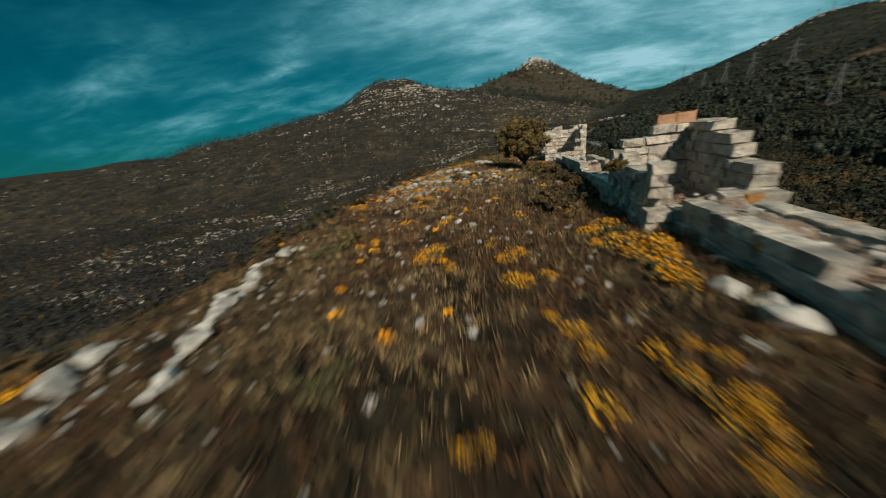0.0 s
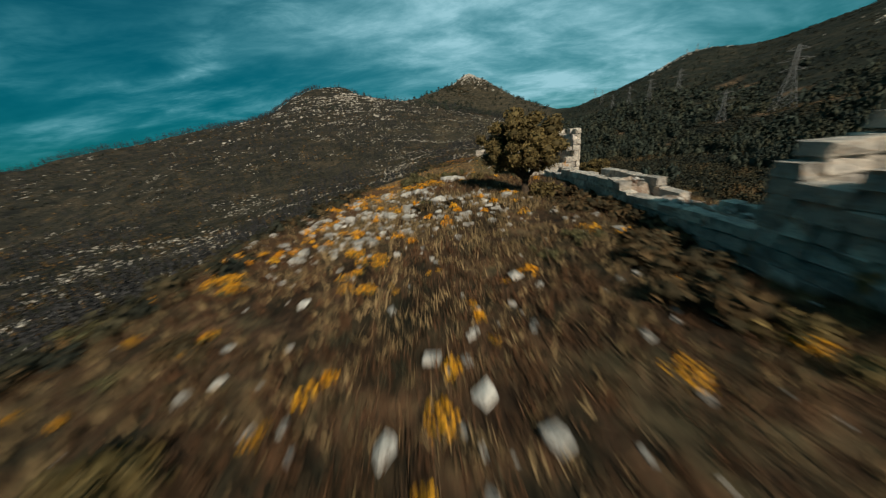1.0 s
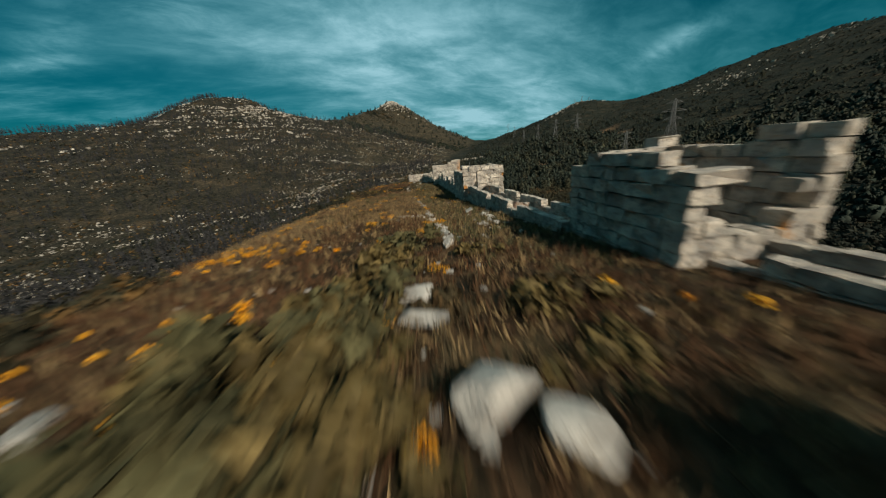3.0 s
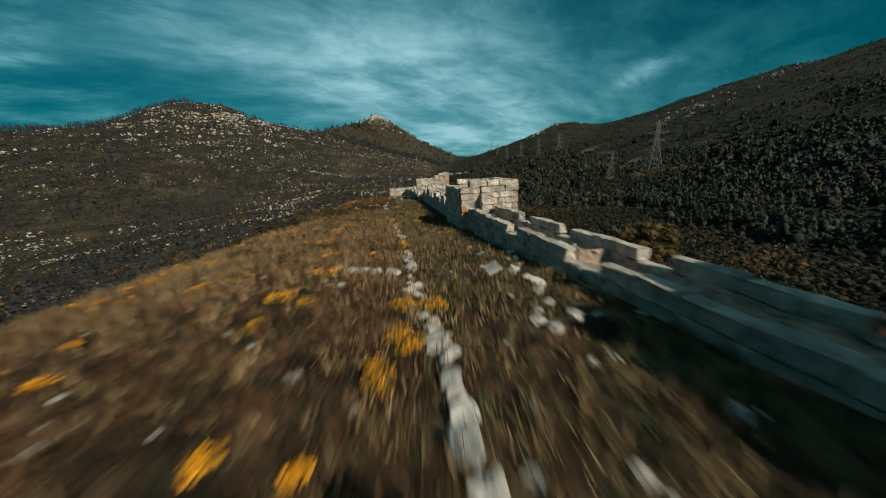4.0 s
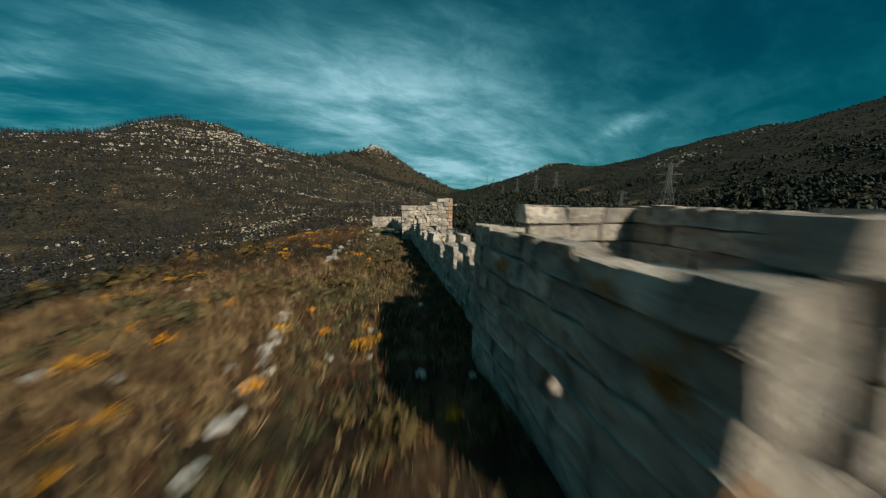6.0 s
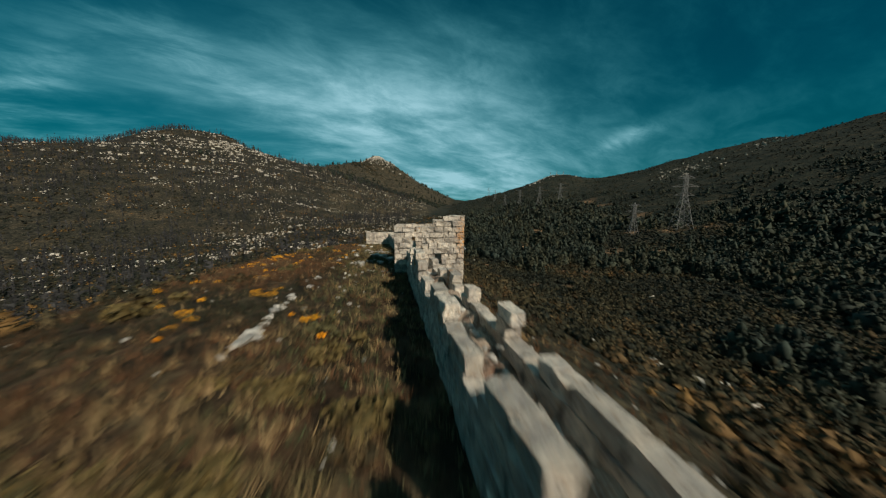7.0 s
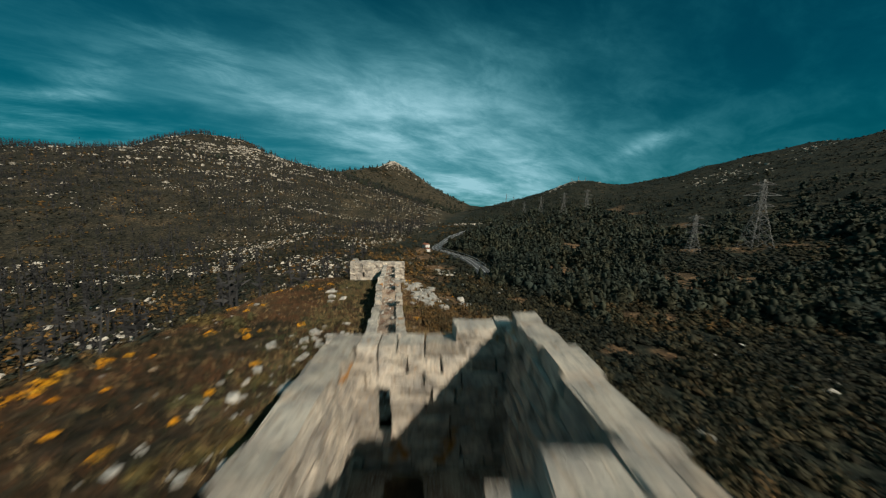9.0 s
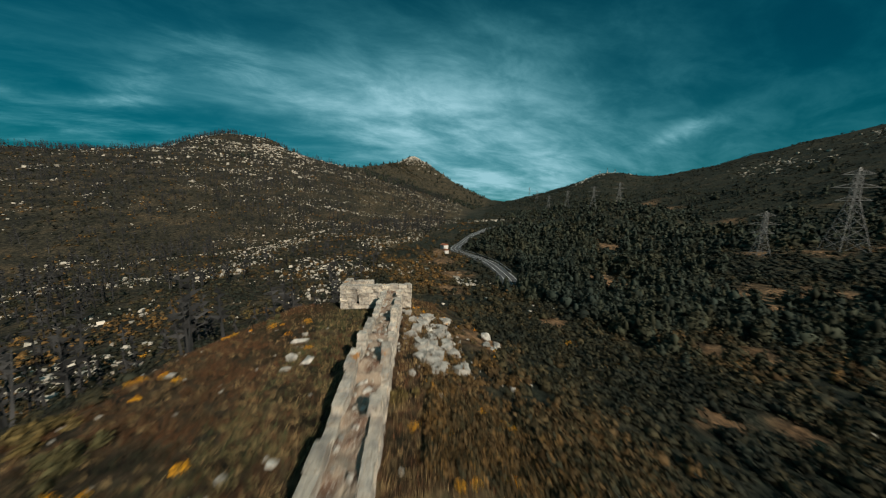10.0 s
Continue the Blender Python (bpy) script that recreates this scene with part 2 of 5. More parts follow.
def limestone():
    """Pale weathered limestone: grey crust, buff breaks, rust streaks and orange lichen."""
    m = material("weathered limestone", (0.68, 0.60, 0.495), (0.36, 0.33, 0.295), 0.88, 1.7, 0.9, third=(0.47, 0.36, 0.26), random=0.24, fine=5.0, third_at=(0.55, 0.68))
    n, l = m.node_tree.nodes, m.node_tree.links
    b = n["Principled BSDF"]
    old = b.inputs["Base Color"].links[0].from_socket
    geo, t, r, mx = n.new("ShaderNodeNewGeometry"), n.new("ShaderNodeTexNoise"), n.new("ShaderNodeMapRange"), n.new("ShaderNodeMix")
    t.inputs["Scale"].default_value, t.inputs["Detail"].default_value = 0.75, 7.0
    r.inputs["From Min"].default_value, r.inputs["From Max"].default_value = 0.655, 0.70
    mx.data_type = "RGBA"
    mx.inputs[7].default_value = (0.50, 0.23, 0.06, 1)
    l.new(geo.outputs["Position"], t.inputs["Vector"]); l.new(t.outputs[0], r.inputs[0])
    l.new(r.outputs[0], mx.inputs[0]); l.new(old, mx.inputs[6])
    # weathering pits, dark inside
    pit, pr, dk = n.new("ShaderNodeTexNoise"), n.new("ShaderNodeMapRange"), n.new("ShaderNodeMix")
    pit.inputs["Scale"].default_value, pit.inputs["Detail"].default_value, pit.inputs["Roughness"].default_value = 5.5, 7.0, 0.7
    pr.inputs["From Min"].default_value, pr.inputs["From Max"].default_value = 0.36, 0.50
    pr.inputs["To Min"].default_value, pr.inputs["To Max"].default_value = 0.75, 0.0
    dk.data_type = "RGBA"
    dk.inputs[7].default_value = (0.16, 0.145, 0.13, 1)
    l.new(geo.outputs["Position"], pit.inputs["Vector"]); l.new(pit.outputs[0], pr.inputs[0])
    l.new(pr.outputs[0], dk.inputs[0]); l.new(mx.outputs[2], dk.inputs[6])
    # orange lichen down the eastern corners of two towers
    col = dk.outputs[2]
    for spot, reach in (((33.1, 87.75, -2.7), 1.7), ((23.35, 58.3, -1.6), 0.6)):
        away, fall, orange, much = n.new("ShaderNodeVectorMath"), n.new("ShaderNodeMapRange"), n.new("ShaderNodeMix"), n.new("ShaderNodeMath")
        stretchy = n.new("ShaderNodeMapping")
        stretchy.vector_type = "TEXTURE"
        stretchy.inputs["Location"].default_value, stretchy.inputs["Scale"].default_value = spot, (reach * 0.55, reach * 0.55, reach * 1.3)
        away.operation = "LENGTH"
        fall.inputs["From Min"].default_value, fall.inputs["From Max"].default_value = 1.0, 0.2
        much.operation = "MULTIPLY"
        lumps = n.new("ShaderNodeMapRange")
        lumps.inputs["From Min"].default_value, lumps.inputs["From Max"].default_value = 0.44, 0.56
        l.new(geo.outputs["Position"], stretchy.inputs[0]); l.new(stretchy.outputs[0], away.inputs[0])
        l.new(away.outputs["Value"], fall.inputs[0]); l.new(pit.outputs[0], lumps.inputs[0])
        l.new(fall.outputs[0], much.inputs[0]); l.new(lumps.outputs[0], much.inputs[1])
        orange.data_type = "RGBA"
        orange.inputs[7].default_value = (0.62, 0.27, 0.06, 1)
        l.new(much.outputs[0], orange.inputs[0]); l.new(col, orange.inputs[6])
        col = orange.outputs[2]
    l.new(col, b.inputs["Base Color"])
    bp2 = n.new("ShaderNodeBump")
    bp2.inputs["Strength"].default_value, bp2.inputs["Distance"].default_value = 1.0, 0.13
    l.new(pit.outputs[0], bp2.inputs["Height"])
    l.new(b.inputs["Normal"].links[0].from_socket, bp2.inputs["Normal"]); l.new(bp2.outputs[0], b.inputs["Normal"])
    return m


def land():
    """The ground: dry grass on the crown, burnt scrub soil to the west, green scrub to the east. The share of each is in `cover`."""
    m = bpy.data.materials.new("dry hill ground")
    m.use_nodes = True
    n, l = m.node_tree.nodes, m.node_tree.links
    b = n["Principled BSDF"]
    b.inputs["Roughness"].default_value, b.inputs["Specular IOR Level"].default_value = 0.97, 0.1
    geo, at = n.new("ShaderNodeNewGeometry"), n.new("ShaderNodeAttribute")
    at.attribute_name = "cover"
    sep = n.new("ShaderNodeSeparateColor")
    l.new(at.outputs["Color"], sep.inputs[0])

    def noise_ramp(scale, stops, detail=9.0):
        t, r = n.new("ShaderNodeTexNoise"), n.new("ShaderNodeValToRGB")
        t.inputs["Scale"].default_value, t.inputs["Detail"].default_value, t.inputs["Roughness"].default_value = scale, detail, 0.62
        l.new(geo.outputs["Position"], t.inputs["Vector"]); l.new(t.outputs[0], r.inputs[0])
        e = r.color_ramp.elements
        while len(e) < len(stops):
            e.new(0.5)
        for i, (p, c) in enumerate(stops):
            e[i].position, e[i].color = p, (*c, 1)
        return r.outputs[0], t.outputs[0]

    def blend(fac, a, c):
        o = n.new("ShaderNodeMix"); o.data_type = "RGBA"
        l.new(fac, o.inputs[0]); l.new(a, o.inputs[6]); l.new(c, o.inputs[7])
        return o.outputs[2]

    crown, fine = noise_ramp(0.55, [(0.32, (0.018, 0.018, 0.012)), (0.44, (0.042, 0.032, 0.019)), (0.53, (0.078, 0.044, 0.025)), (0.62, (0.105, 0.078, 0.043)), (0.74, (0.034, 0.037, 0.020))])
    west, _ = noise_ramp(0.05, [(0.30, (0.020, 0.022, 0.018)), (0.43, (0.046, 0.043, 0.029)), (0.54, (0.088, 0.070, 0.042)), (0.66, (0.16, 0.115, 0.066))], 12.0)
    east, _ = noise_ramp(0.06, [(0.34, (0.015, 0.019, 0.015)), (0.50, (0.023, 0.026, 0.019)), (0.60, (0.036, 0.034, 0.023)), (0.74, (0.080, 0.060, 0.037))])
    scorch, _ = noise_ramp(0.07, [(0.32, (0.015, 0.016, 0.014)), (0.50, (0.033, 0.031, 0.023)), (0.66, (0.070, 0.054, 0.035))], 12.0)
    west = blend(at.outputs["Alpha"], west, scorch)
    bare, _ = noise_ramp(0.4, [(0.3, (0.13, 0.075, 0.04)), (0.7, (0.24, 0.15, 0.085))])
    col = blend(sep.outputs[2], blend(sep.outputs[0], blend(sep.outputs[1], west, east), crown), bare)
    grit, _ = noise_ramp(7.0, [(0.3, (0.45, 0.45, 0.45)), (0.7, (1.5, 1.5, 1.5))])
    mul = n.new("ShaderNodeMix"); mul.data_type, mul.blend_type = "RGBA", "MULTIPLY"
    mul.inputs[0].default_value = 0.8
    l.new(col, mul.inputs[6]); l.new(grit, mul.inputs[7])
    # tufts, soil and hollows a metre or two across, hollow shade painted in
    tuft_shade, lump = noise_ramp(0.75, [(0.36, (0.32, 0.34, 0.36)), (0.50, (0.9, 0.9, 0.9)), (0.64, (2.0, 1.85, 1.7))], 12.0)
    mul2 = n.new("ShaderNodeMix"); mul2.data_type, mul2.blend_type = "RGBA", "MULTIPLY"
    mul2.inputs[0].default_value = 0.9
    l.new(mul.outputs[2], mul2.inputs[6]); l.new(tuft_shade, mul2.inputs[7])
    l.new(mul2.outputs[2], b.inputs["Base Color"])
    bp, bp2 = n.new("ShaderNodeBump"), n.new("ShaderNodeBump")
    bp.inputs["Strength"].default_value, bp.inputs["Distance"].default_value = 0.9, 0.12
    bp2.inputs["Strength"].default_value, bp2.inputs["Distance"].default_value = 0.8, 0.9
    l.new(fine, bp.inputs["Height"]); l.new(lump, bp2.inputs["Height"])
    l.new(bp.outputs[0], bp2.inputs["Normal"]); l.new(bp2.outputs[0], b.inputs["Normal"])
    return m


def foliage(name, palette, spread=0.4, rough=0.8):
    """Leaf colours picked along a palette by each plant's own `tint`, uneven from leaf to leaf."""
    m = bpy.data.materials.new(name)
    m.use_nodes = True
    n, l = m.node_tree.nodes, m.node_tree.links
    b = n["Principled BSDF"]
    b.inputs["Roughness"].default_value, b.inputs["Specular IOR Level"].default_value = rough, 0.15
    at, ramp, geo, mr, hsv = (n.new(k) for k in ("ShaderNodeAttribute", "ShaderNodeValToRGB", "ShaderNodeNewGeometry", "ShaderNodeMapRange", "ShaderNodeHueSaturation"))
    at.attribute_name = "tint"
    e = ramp.color_ramp.elements
    while len(e) < len(palette):
        e.new(0.5)
    for i, c in enumerate(palette):
        e[i].position, e[i].color = i / (len(palette) - 1), (*c, 1)
    mr.inputs["To Min"].default_value, mr.inputs["To Max"].default_value = 1 - spread, 1 + spread
    l.new(at.outputs["Fac"], ramp.inputs[0]); l.new(geo.outputs["Random Per Island"], mr.inputs[0])
    l.new(ramp.outputs[0], hsv.inputs["Color"]); l.new(mr.outputs[0], hsv.inputs["Value"])
    l.new(hsv.outputs[0], b.inputs["Base Color"])
    return m


LIMESTONE = limestone()
REDSTONE = material("rust red limestone", (0.46, 0.24, 0.13), (0.30, 0.15, 0.08), 0.9, 2.0, 0.9, third=(0.42, 0.34, 0.26))
RUBBLE = material("wall core rubble", (0.32, 0.25, 0.185), (0.13, 0.07, 0.045), 0.92, 1.6, 1.0, third=(0.44, 0.39, 0.33))
ROCK = material("pale field rock", (0.56, 0.52, 0.46), (0.25, 0.235, 0.21), 0.9, 2.2, 0.8, random=0.22, third=(0.20, 0.19, 0.17), third_at=(0.6, 0.7))
LAND = land()
BLADE = foliage("dry grass blades", [(0.030, 0.030, 0.018), (0.125, 0.060, 0.029), (0.072, 0.056, 0.032), (0.30, 0.205, 0.10), (0.068, 0.078, 0.036)], 0.4)
LEAF = foliage("dusty olive leaves", [(0.068, 0.062, 0.028), (0.11, 0.094, 0.042)], 0.4)
BROWN_LEAF = foliage("dry brown scrub twigs", [(0.040, 0.034, 0.018), (0.095, 0.056, 0.024)], 0.45)
YELLOW = foliage("orange yellow blossom", [(0.66, 0.26, 0.010), (0.74, 0.37, 0.022)], 0.4, 0.6)
OAK_LEAF = foliage("evergreen oak leaves", [(0.080, 0.060, 0.023), (0.15, 0.105, 0.038)], 0.45, 0.7)
PINE = foliage("dark pine needles", [(0.027, 0.036, 0.029), (0.035, 0.043, 0.031), (0.050, 0.050, 0.030)], 0.45)
SCRUB = foliage("hillside scrub", [(0.019, 0.022, 0.016), (0.031, 0.030, 0.018), (0.052, 0.043, 0.022), (0.085, 0.052, 0.023), (0.16, 0.090, 0.030)], 0.5)
CHAR = material("burnt grey wood", (0.046, 0.045, 0.045), (0.016, 0.017, 0.018), 0.9, 0.3, 0.0, random=0.5, island=True)
BARK = material("rough brown bark", (0.10, 0.07, 0.045), (0.04, 0.03, 0.02), 0.9, 4.0, 0.8)
STEEL = material("galvanised steel", (0.22, 0.22, 0.215), (0.15, 0.15, 0.147), 0.55, 2.0, 0.0, metal=0.4)
ASPHALT = material("worn asphalt", (0.085, 0.085, 0.087), (0.055, 0.055, 0.057), 0.85, 0.5, 0.2)
PAINT = material("white road paint", (0.75, 0.75, 0.72), (0.5, 0.5, 0.48), 0.7, 2.0, 0.1)
PLASTER = material("white plaster", (0.72, 0.70, 0.66), (0.55, 0.53, 0.5), 0.85, 1.2, 0.2)
ROOFTILE = material("red roof tile", (0.36, 0.14, 0.08), (0.22, 0.09, 0.05), 0.85, 1.5, 0.4)
DARKPANE = material("dark window pane", (0.03, 0.035, 0.04), (0.02, 0.02, 0.025), 0.15, 1.0, 0.0, spec=0.5)
CREAM = material("faded cream panel", (0.66, 0.56, 0.45), (0.52, 0.44, 0.36), 0.5, 2.0, 0.05)
REDPAINT = material("red painted edge", (0.45, 0.06, 0.04), (0.32, 0.05, 0.035), 0.5, 3.0, 0.05)
RUST = material("brown painted post", (0.14, 0.09, 0.06), (0.08, 0.05, 0.035), 0.7, 5.0, 0.2)


# ---------------------------------------------------------------- building helpers
def part(name, bm, mat, parent=None, label="", m=None):
    me = bpy.data.meshes.new(name)
    bm.to_mesh(me)
    bm.free()
    me.materials.append(mat)
    ob = new(name, me)
    ob.parent = parent
    if m is not None:
        ob.matrix_basis = m
    return tagged(ob, label)


def raw(name, verts, faces, mat, parent=None, smooth=False):
    """A mesh from arrays: verts (n, 3), faces (m, 3 or 4)."""
    verts, faces = np.asarray(verts, np.float32), np.asarray(faces, np.int32)
    k = faces.shape[1]
    me = bpy.data.meshes.new(name)
    me.vertices.add(len(verts)); me.loops.add(faces.size); me.polygons.add(len(faces))
    me.vertices.foreach_set("co", verts.ravel())
    me.loops.foreach_set("vertex_index", faces.ravel())
    me.polygons.foreach_set("loop_start", np.arange(len(faces), dtype=np.int32) * k)
    me.polygons.foreach_set("use_smooth", np.full(len(faces), smooth))
    me.update(calc_edges=True)
    me.materials.append(mat)
    ob = new(name, me)
    ob.parent = parent
    return ob


def unit(v):
    return v / np.maximum(np.linalg.norm(v, axis=-1, keepdims=True), 1e-9)


def leaf_quads(centres, size, r, flat=0.0, long=1.0, three=False):
    """A small lozenge (or a three-cornered leaf) at each centre, turned at random. flat pulls them level."""
    k = len(centres)
    a = unit(r.normal(size=(k, 3)) * (1, 1, 1 - flat))
    b = unit(np.cross(a, r.normal(size=(k, 3))))
    s = (np.asarray(size) * r.uniform(0.6, 1.3, k))[:, None]
    c = np.asarray(centres)
    if three:
        v = np.stack([c - a * s * long, c + a * s * long * 0.7 - b * s * 0.7, c + a * s * long * 0.7 + b * s * 0.7], 1).reshape(-1, 3)
        return v, np.arange(3 * k).reshape(k, 3)
    v = np.stack([c - a * s * long, c - b * s * 0.55, c + a * s * long, c + b * s * 0.55], 1).reshape(-1, 3)
    return v, np.arange(4 * k).reshape(k, 4)


def tint(ob, values):
    """Each plant's place along its palette, one value a corner."""
    at = ob.data.attributes.new("tint", "FLOAT", "POINT")
    at.data.foreach_set("value", np.broadcast_to(np.clip(np.asarray(values, np.float32), 0, 1), len(ob.data.vertices)).astype(np.float32))
    return ob


ICO = [(0, 0, 1)] + [(0.894 * math.cos(1.2566 * i), 0.894 * math.sin(1.2566 * i), 0.447) for i in range(5)] + [(0.894 * math.cos(1.2566 * (i + 0.5)), 0.894 * math.sin(1.2566 * (i + 0.5)), -0.447) for i in range(5)] + [(0, 0, -1)]
ICO_FACES = [(0, 1 + i, 1 + (i + 1) % 5) for i in range(5)] + [(1 + i, 6 + i, 1 + (i + 1) % 5) for i in range(5)] + [(6 + i, 6 + (i + 1) % 5, 1 + (i + 1) % 5) for i in range(5)] + [(6 + i, 11, 6 + (i + 1) % 5) for i in range(5)]
OCTA = [(1, 0, 0), (0, 1, 0), (-1, 0, 0), (0, -1, 0), (0, 0, 1), (0, 0, -1)]
OCTA_FACES = [(0, 1, 4), (1, 2, 4), (2, 3, 4), (3, 0, 4), (1, 0, 5), (2, 1, 5), (3, 2, 5), (0, 3, 5)]


def lumps(centres, radii, r, rich=True):
    """An uneven solid lump at each centre: the dense heart of a bush."""
    base, faces = (np.array(ICO), np.array(ICO_FACES)) if rich else (np.array(OCTA, float), np.array(OCTA_FACES))
    k, n = len(centres), len(base)
    v = np.asarray(centres)[:, None, :] + base[None] * np.asarray(radii)[:, None, :] * r.uniform(0.7, 1.25, (k, n, 1))
    return v.reshape(-1, 3), (np.arange(k)[:, None, None] * n + faces[None]).reshape(-1, 3), n


def puff(k, r, hollow=0.5):
    """Points in a unit ball, denser towards its skin."""
    d = unit(r.normal(size=(k, 3)))
    return d * (hollow + (1 - hollow) * r.uniform(0, 1, (k, 1)) ** 0.6)


def strut(bm, a, b, w):
    """A square bar between two points."""
    a, b = Vector(a), Vector(b)
    d = b - a
    q = d.to_track_quat("Z", "Y").to_matrix().to_4x4()
    bmesh.ops.create_cube(bm, size=1, matrix=Matrix.Translation((a + b) / 2) @ q @ Matrix.Diagonal((w, w, d.length, 1)))


def tube(bm, pts, radii, sides=7):
    rings = []
    for i, (p, rad) in enumerate(zip(pts, radii)):
        d = Vector(pts[min(i + 1, len(pts) - 1)]) - Vector(pts[max(i - 1, 0)])
        q = d.to_track_quat("Z", "Y")
        rings.append([bm.verts.new(Vector(p) + q @ Vector((rad * math.cos(6.2832 * j / sides), rad * math.sin(6.2832 * j / sides), 0))) for j in range(sides)])
    for a, b in zip(rings, rings[1:]):
        for j in range(sides):
            bm.faces.new((a[j], a[(j + 1) % sides], b[(j + 1) % sides], b[j]))
    bm.faces.new(rings[-1])


# ---------------------------------------------------------------- ground
def stretch(lo, hi, step, far, grow):
    a = list(np.arange(lo, hi + 1e-6, step))
    d = step
    while a[-1] < far:
        d *= grow
        a.append(a[-1] + d)
    d, b = step, [lo]
    while b[-1] > -far:
        d *= grow
        b.append(b[-1] - d)
    return np.array(b[:0:-1] + a)


def crown_share(x, y):
    n = (x - np.interp(y, LINE_Y, LINE_X)) * 0.96 + 3 * fractal(x, y, 7, 3, 21)
    half = np.interp(y, HALF_Y, HALF)
    side = np.clip((n + half + 9) / 5, 0, 1) * np.clip((np.where(y < 93, 5.5, 9) - n) / 4, 0, 1)
    return side * np.clip((y + 70) / 20, 0, 1) * np.clip((139 - y) / 8, 0, 1)


BARE = [(130, 175.7, 8.2), (135, 171, 6.6), (124, 179, 5.8), (154, 188, 6.6), (146, 184, 4.1), (170, 232, 6.6), (102, 151.6, 5.8), (136, 129, 5.6), (146, 125, 4.9), (126, 132, 4.3), (136, 119, 4.9), (120, 124, 3.0), (348, 232, 6.9), (101, 145, 2.8), (92, 115.7, 3.0), (86, 119, 2.3), (70, 134, 2.8), (68, 110, 2.5), (74, 106, 2.1), (49, 122.6, 2.8), (190, 140, 5.8), (178, 150, 4.6), (205, 128, 4.6), (452, 366, 10.3), (417, 317, 9.2), (76, 208, 5.8), (70, 190, 5.8), (66, 172, 4.6), (60, 160, 3.4)]


def build_ground():
    xs, ys = stretch(-18, 60, 0.7, 3900, 1.045), stretch(-10, 137, 0.7, 3900, 1.045)
    X, Y = np.meshgrid(xs, ys, indexing="ij")
    v = np.stack([X, Y, ground_z(X, Y)], -1).reshape(-1, 3)
    nx, ny = len(xs), len(ys)
    i = (np.arange(nx - 1)[:, None] * ny + np.arange(ny - 1)[None, :]).ravel()
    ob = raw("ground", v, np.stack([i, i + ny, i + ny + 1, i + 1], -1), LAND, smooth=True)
    x, y = v[:, 0], v[:, 1]
    crown = crown_share(x, y)
    east = np.clip((x - np.interp(y, LINE_Y, LINE_X) * (y < 200) - np.where(y < 200, 0, 40 + (y - 200) * 0.62)) / 12, 0, 1)
    bare = np.zeros(len(v))
    for bx, by, rad in BARE:
        bare = np.maximum(bare, np.clip(1.6 - np.hypot(x - bx, y - by) / rad + 0.8 * fractal(x, y, 6, 3, 31), 0, 1))
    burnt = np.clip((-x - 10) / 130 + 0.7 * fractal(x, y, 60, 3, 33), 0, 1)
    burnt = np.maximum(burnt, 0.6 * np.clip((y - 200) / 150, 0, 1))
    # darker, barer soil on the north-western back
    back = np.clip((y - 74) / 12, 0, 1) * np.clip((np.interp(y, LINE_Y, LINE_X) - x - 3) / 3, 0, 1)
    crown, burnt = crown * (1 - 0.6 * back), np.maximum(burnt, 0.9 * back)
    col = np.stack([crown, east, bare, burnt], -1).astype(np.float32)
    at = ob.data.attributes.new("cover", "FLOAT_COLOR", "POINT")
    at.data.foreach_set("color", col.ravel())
    return tagged(ob, "dry grassy ridge between burnt and wooded hillsides", "ground", kind="structure")


build_ground()

# ---------------------------------------------------------------- stone pieces
def rough_block(seed, wear=0.075):
    """A quarried block, a unit on each side, edges worn and faces uneven."""
    r = random.Random(seed)
    bm = bmesh.new()
    bmesh.ops.create_cube(bm, size=1)
    bmesh.ops.bevel(bm, geom=bm.edges[:], offset=0.03, segments=1, affect="EDGES")
    for v in bm.verts:
        v.co += Vector((r.uniform(-wear, wear) * 0.7, r.uniform(-wear, wear) * 1.6, r.uniform(-wear, wear) * 1.2))
    me = bpy.data.meshes.new("block")
    bm.to_mesh(me)
    bm.free()
    me.materials.append(LIMESTONE)
    return me


BLOCKS = [rough_block(s) for s in range(12)]
COURSE = 0.46


def block(parent, m, size, r):
    ob = new("block", r.choice(BLOCKS))
    ob.parent = parent
    ob.matrix_basis = m @ pose(0, 0, 0, r.uniform(-1, 1), r.uniform(-1, 1), r.uniform(-1.6, 1.6) + r.choice((0, 180))) @ Matrix.Diagonal((*size, 1))
    return ob


def face(parent, origin, way, length, z0, height, thick, seed, openings=(), run=(0.5, 1.25), loose=0.03):
    """Courses of blocks along a line, which reach `thick` to its right. height(u) is what still stands there;
    openings are (u0, u1, z0, z1)."""
    r = random.Random(seed)
    ox, oy = origin
    dx, dy = way
    ang = math.degrees(math.atan2(dy, dx))
    for k in range(16):
        z, u, some = k * COURSE, 0.0, False
        edges = sorted({e for a, b, lo, hi in openings if lo < z + COURSE / 2 < hi for e in (a, b)})
        while u < length - 0.05:
            w = r.uniform(*run) * (0.55 if u == 0 and k % 2 else 1)
            stop = min([e for e in edges if e > u + 0.05] + [length])
            if u + w > stop - 0.35:
                w = stop - u
            if w > 1.9:
                w /= 2
            c = u + w / 2
            stands = z + COURSE * 0.55 < height(c)
            some = some or stands
            if stands and not any(a < c < b and lo < z + COURSE / 2 < hi for a, b, lo, hi in openings):
                t, off = thick * r.uniform(0.92, 1.05), thick / 2 + r.uniform(-loose, loose)
                last = z + 1.55 * COURSE > height(c)
                h = COURSE * (r.uniform(0.8, 1.0) if last else 1) - 0.012
                block(parent, pose(ox + dx * c + dy * off, oy + dy * c - dx * off, z0 + z + h / 2, 0, 0, ang + (r.uniform(-3, 3) if last else 0)), (w - 0.028, t, h - 0.012), r)
            u += w
        if not some:
            break


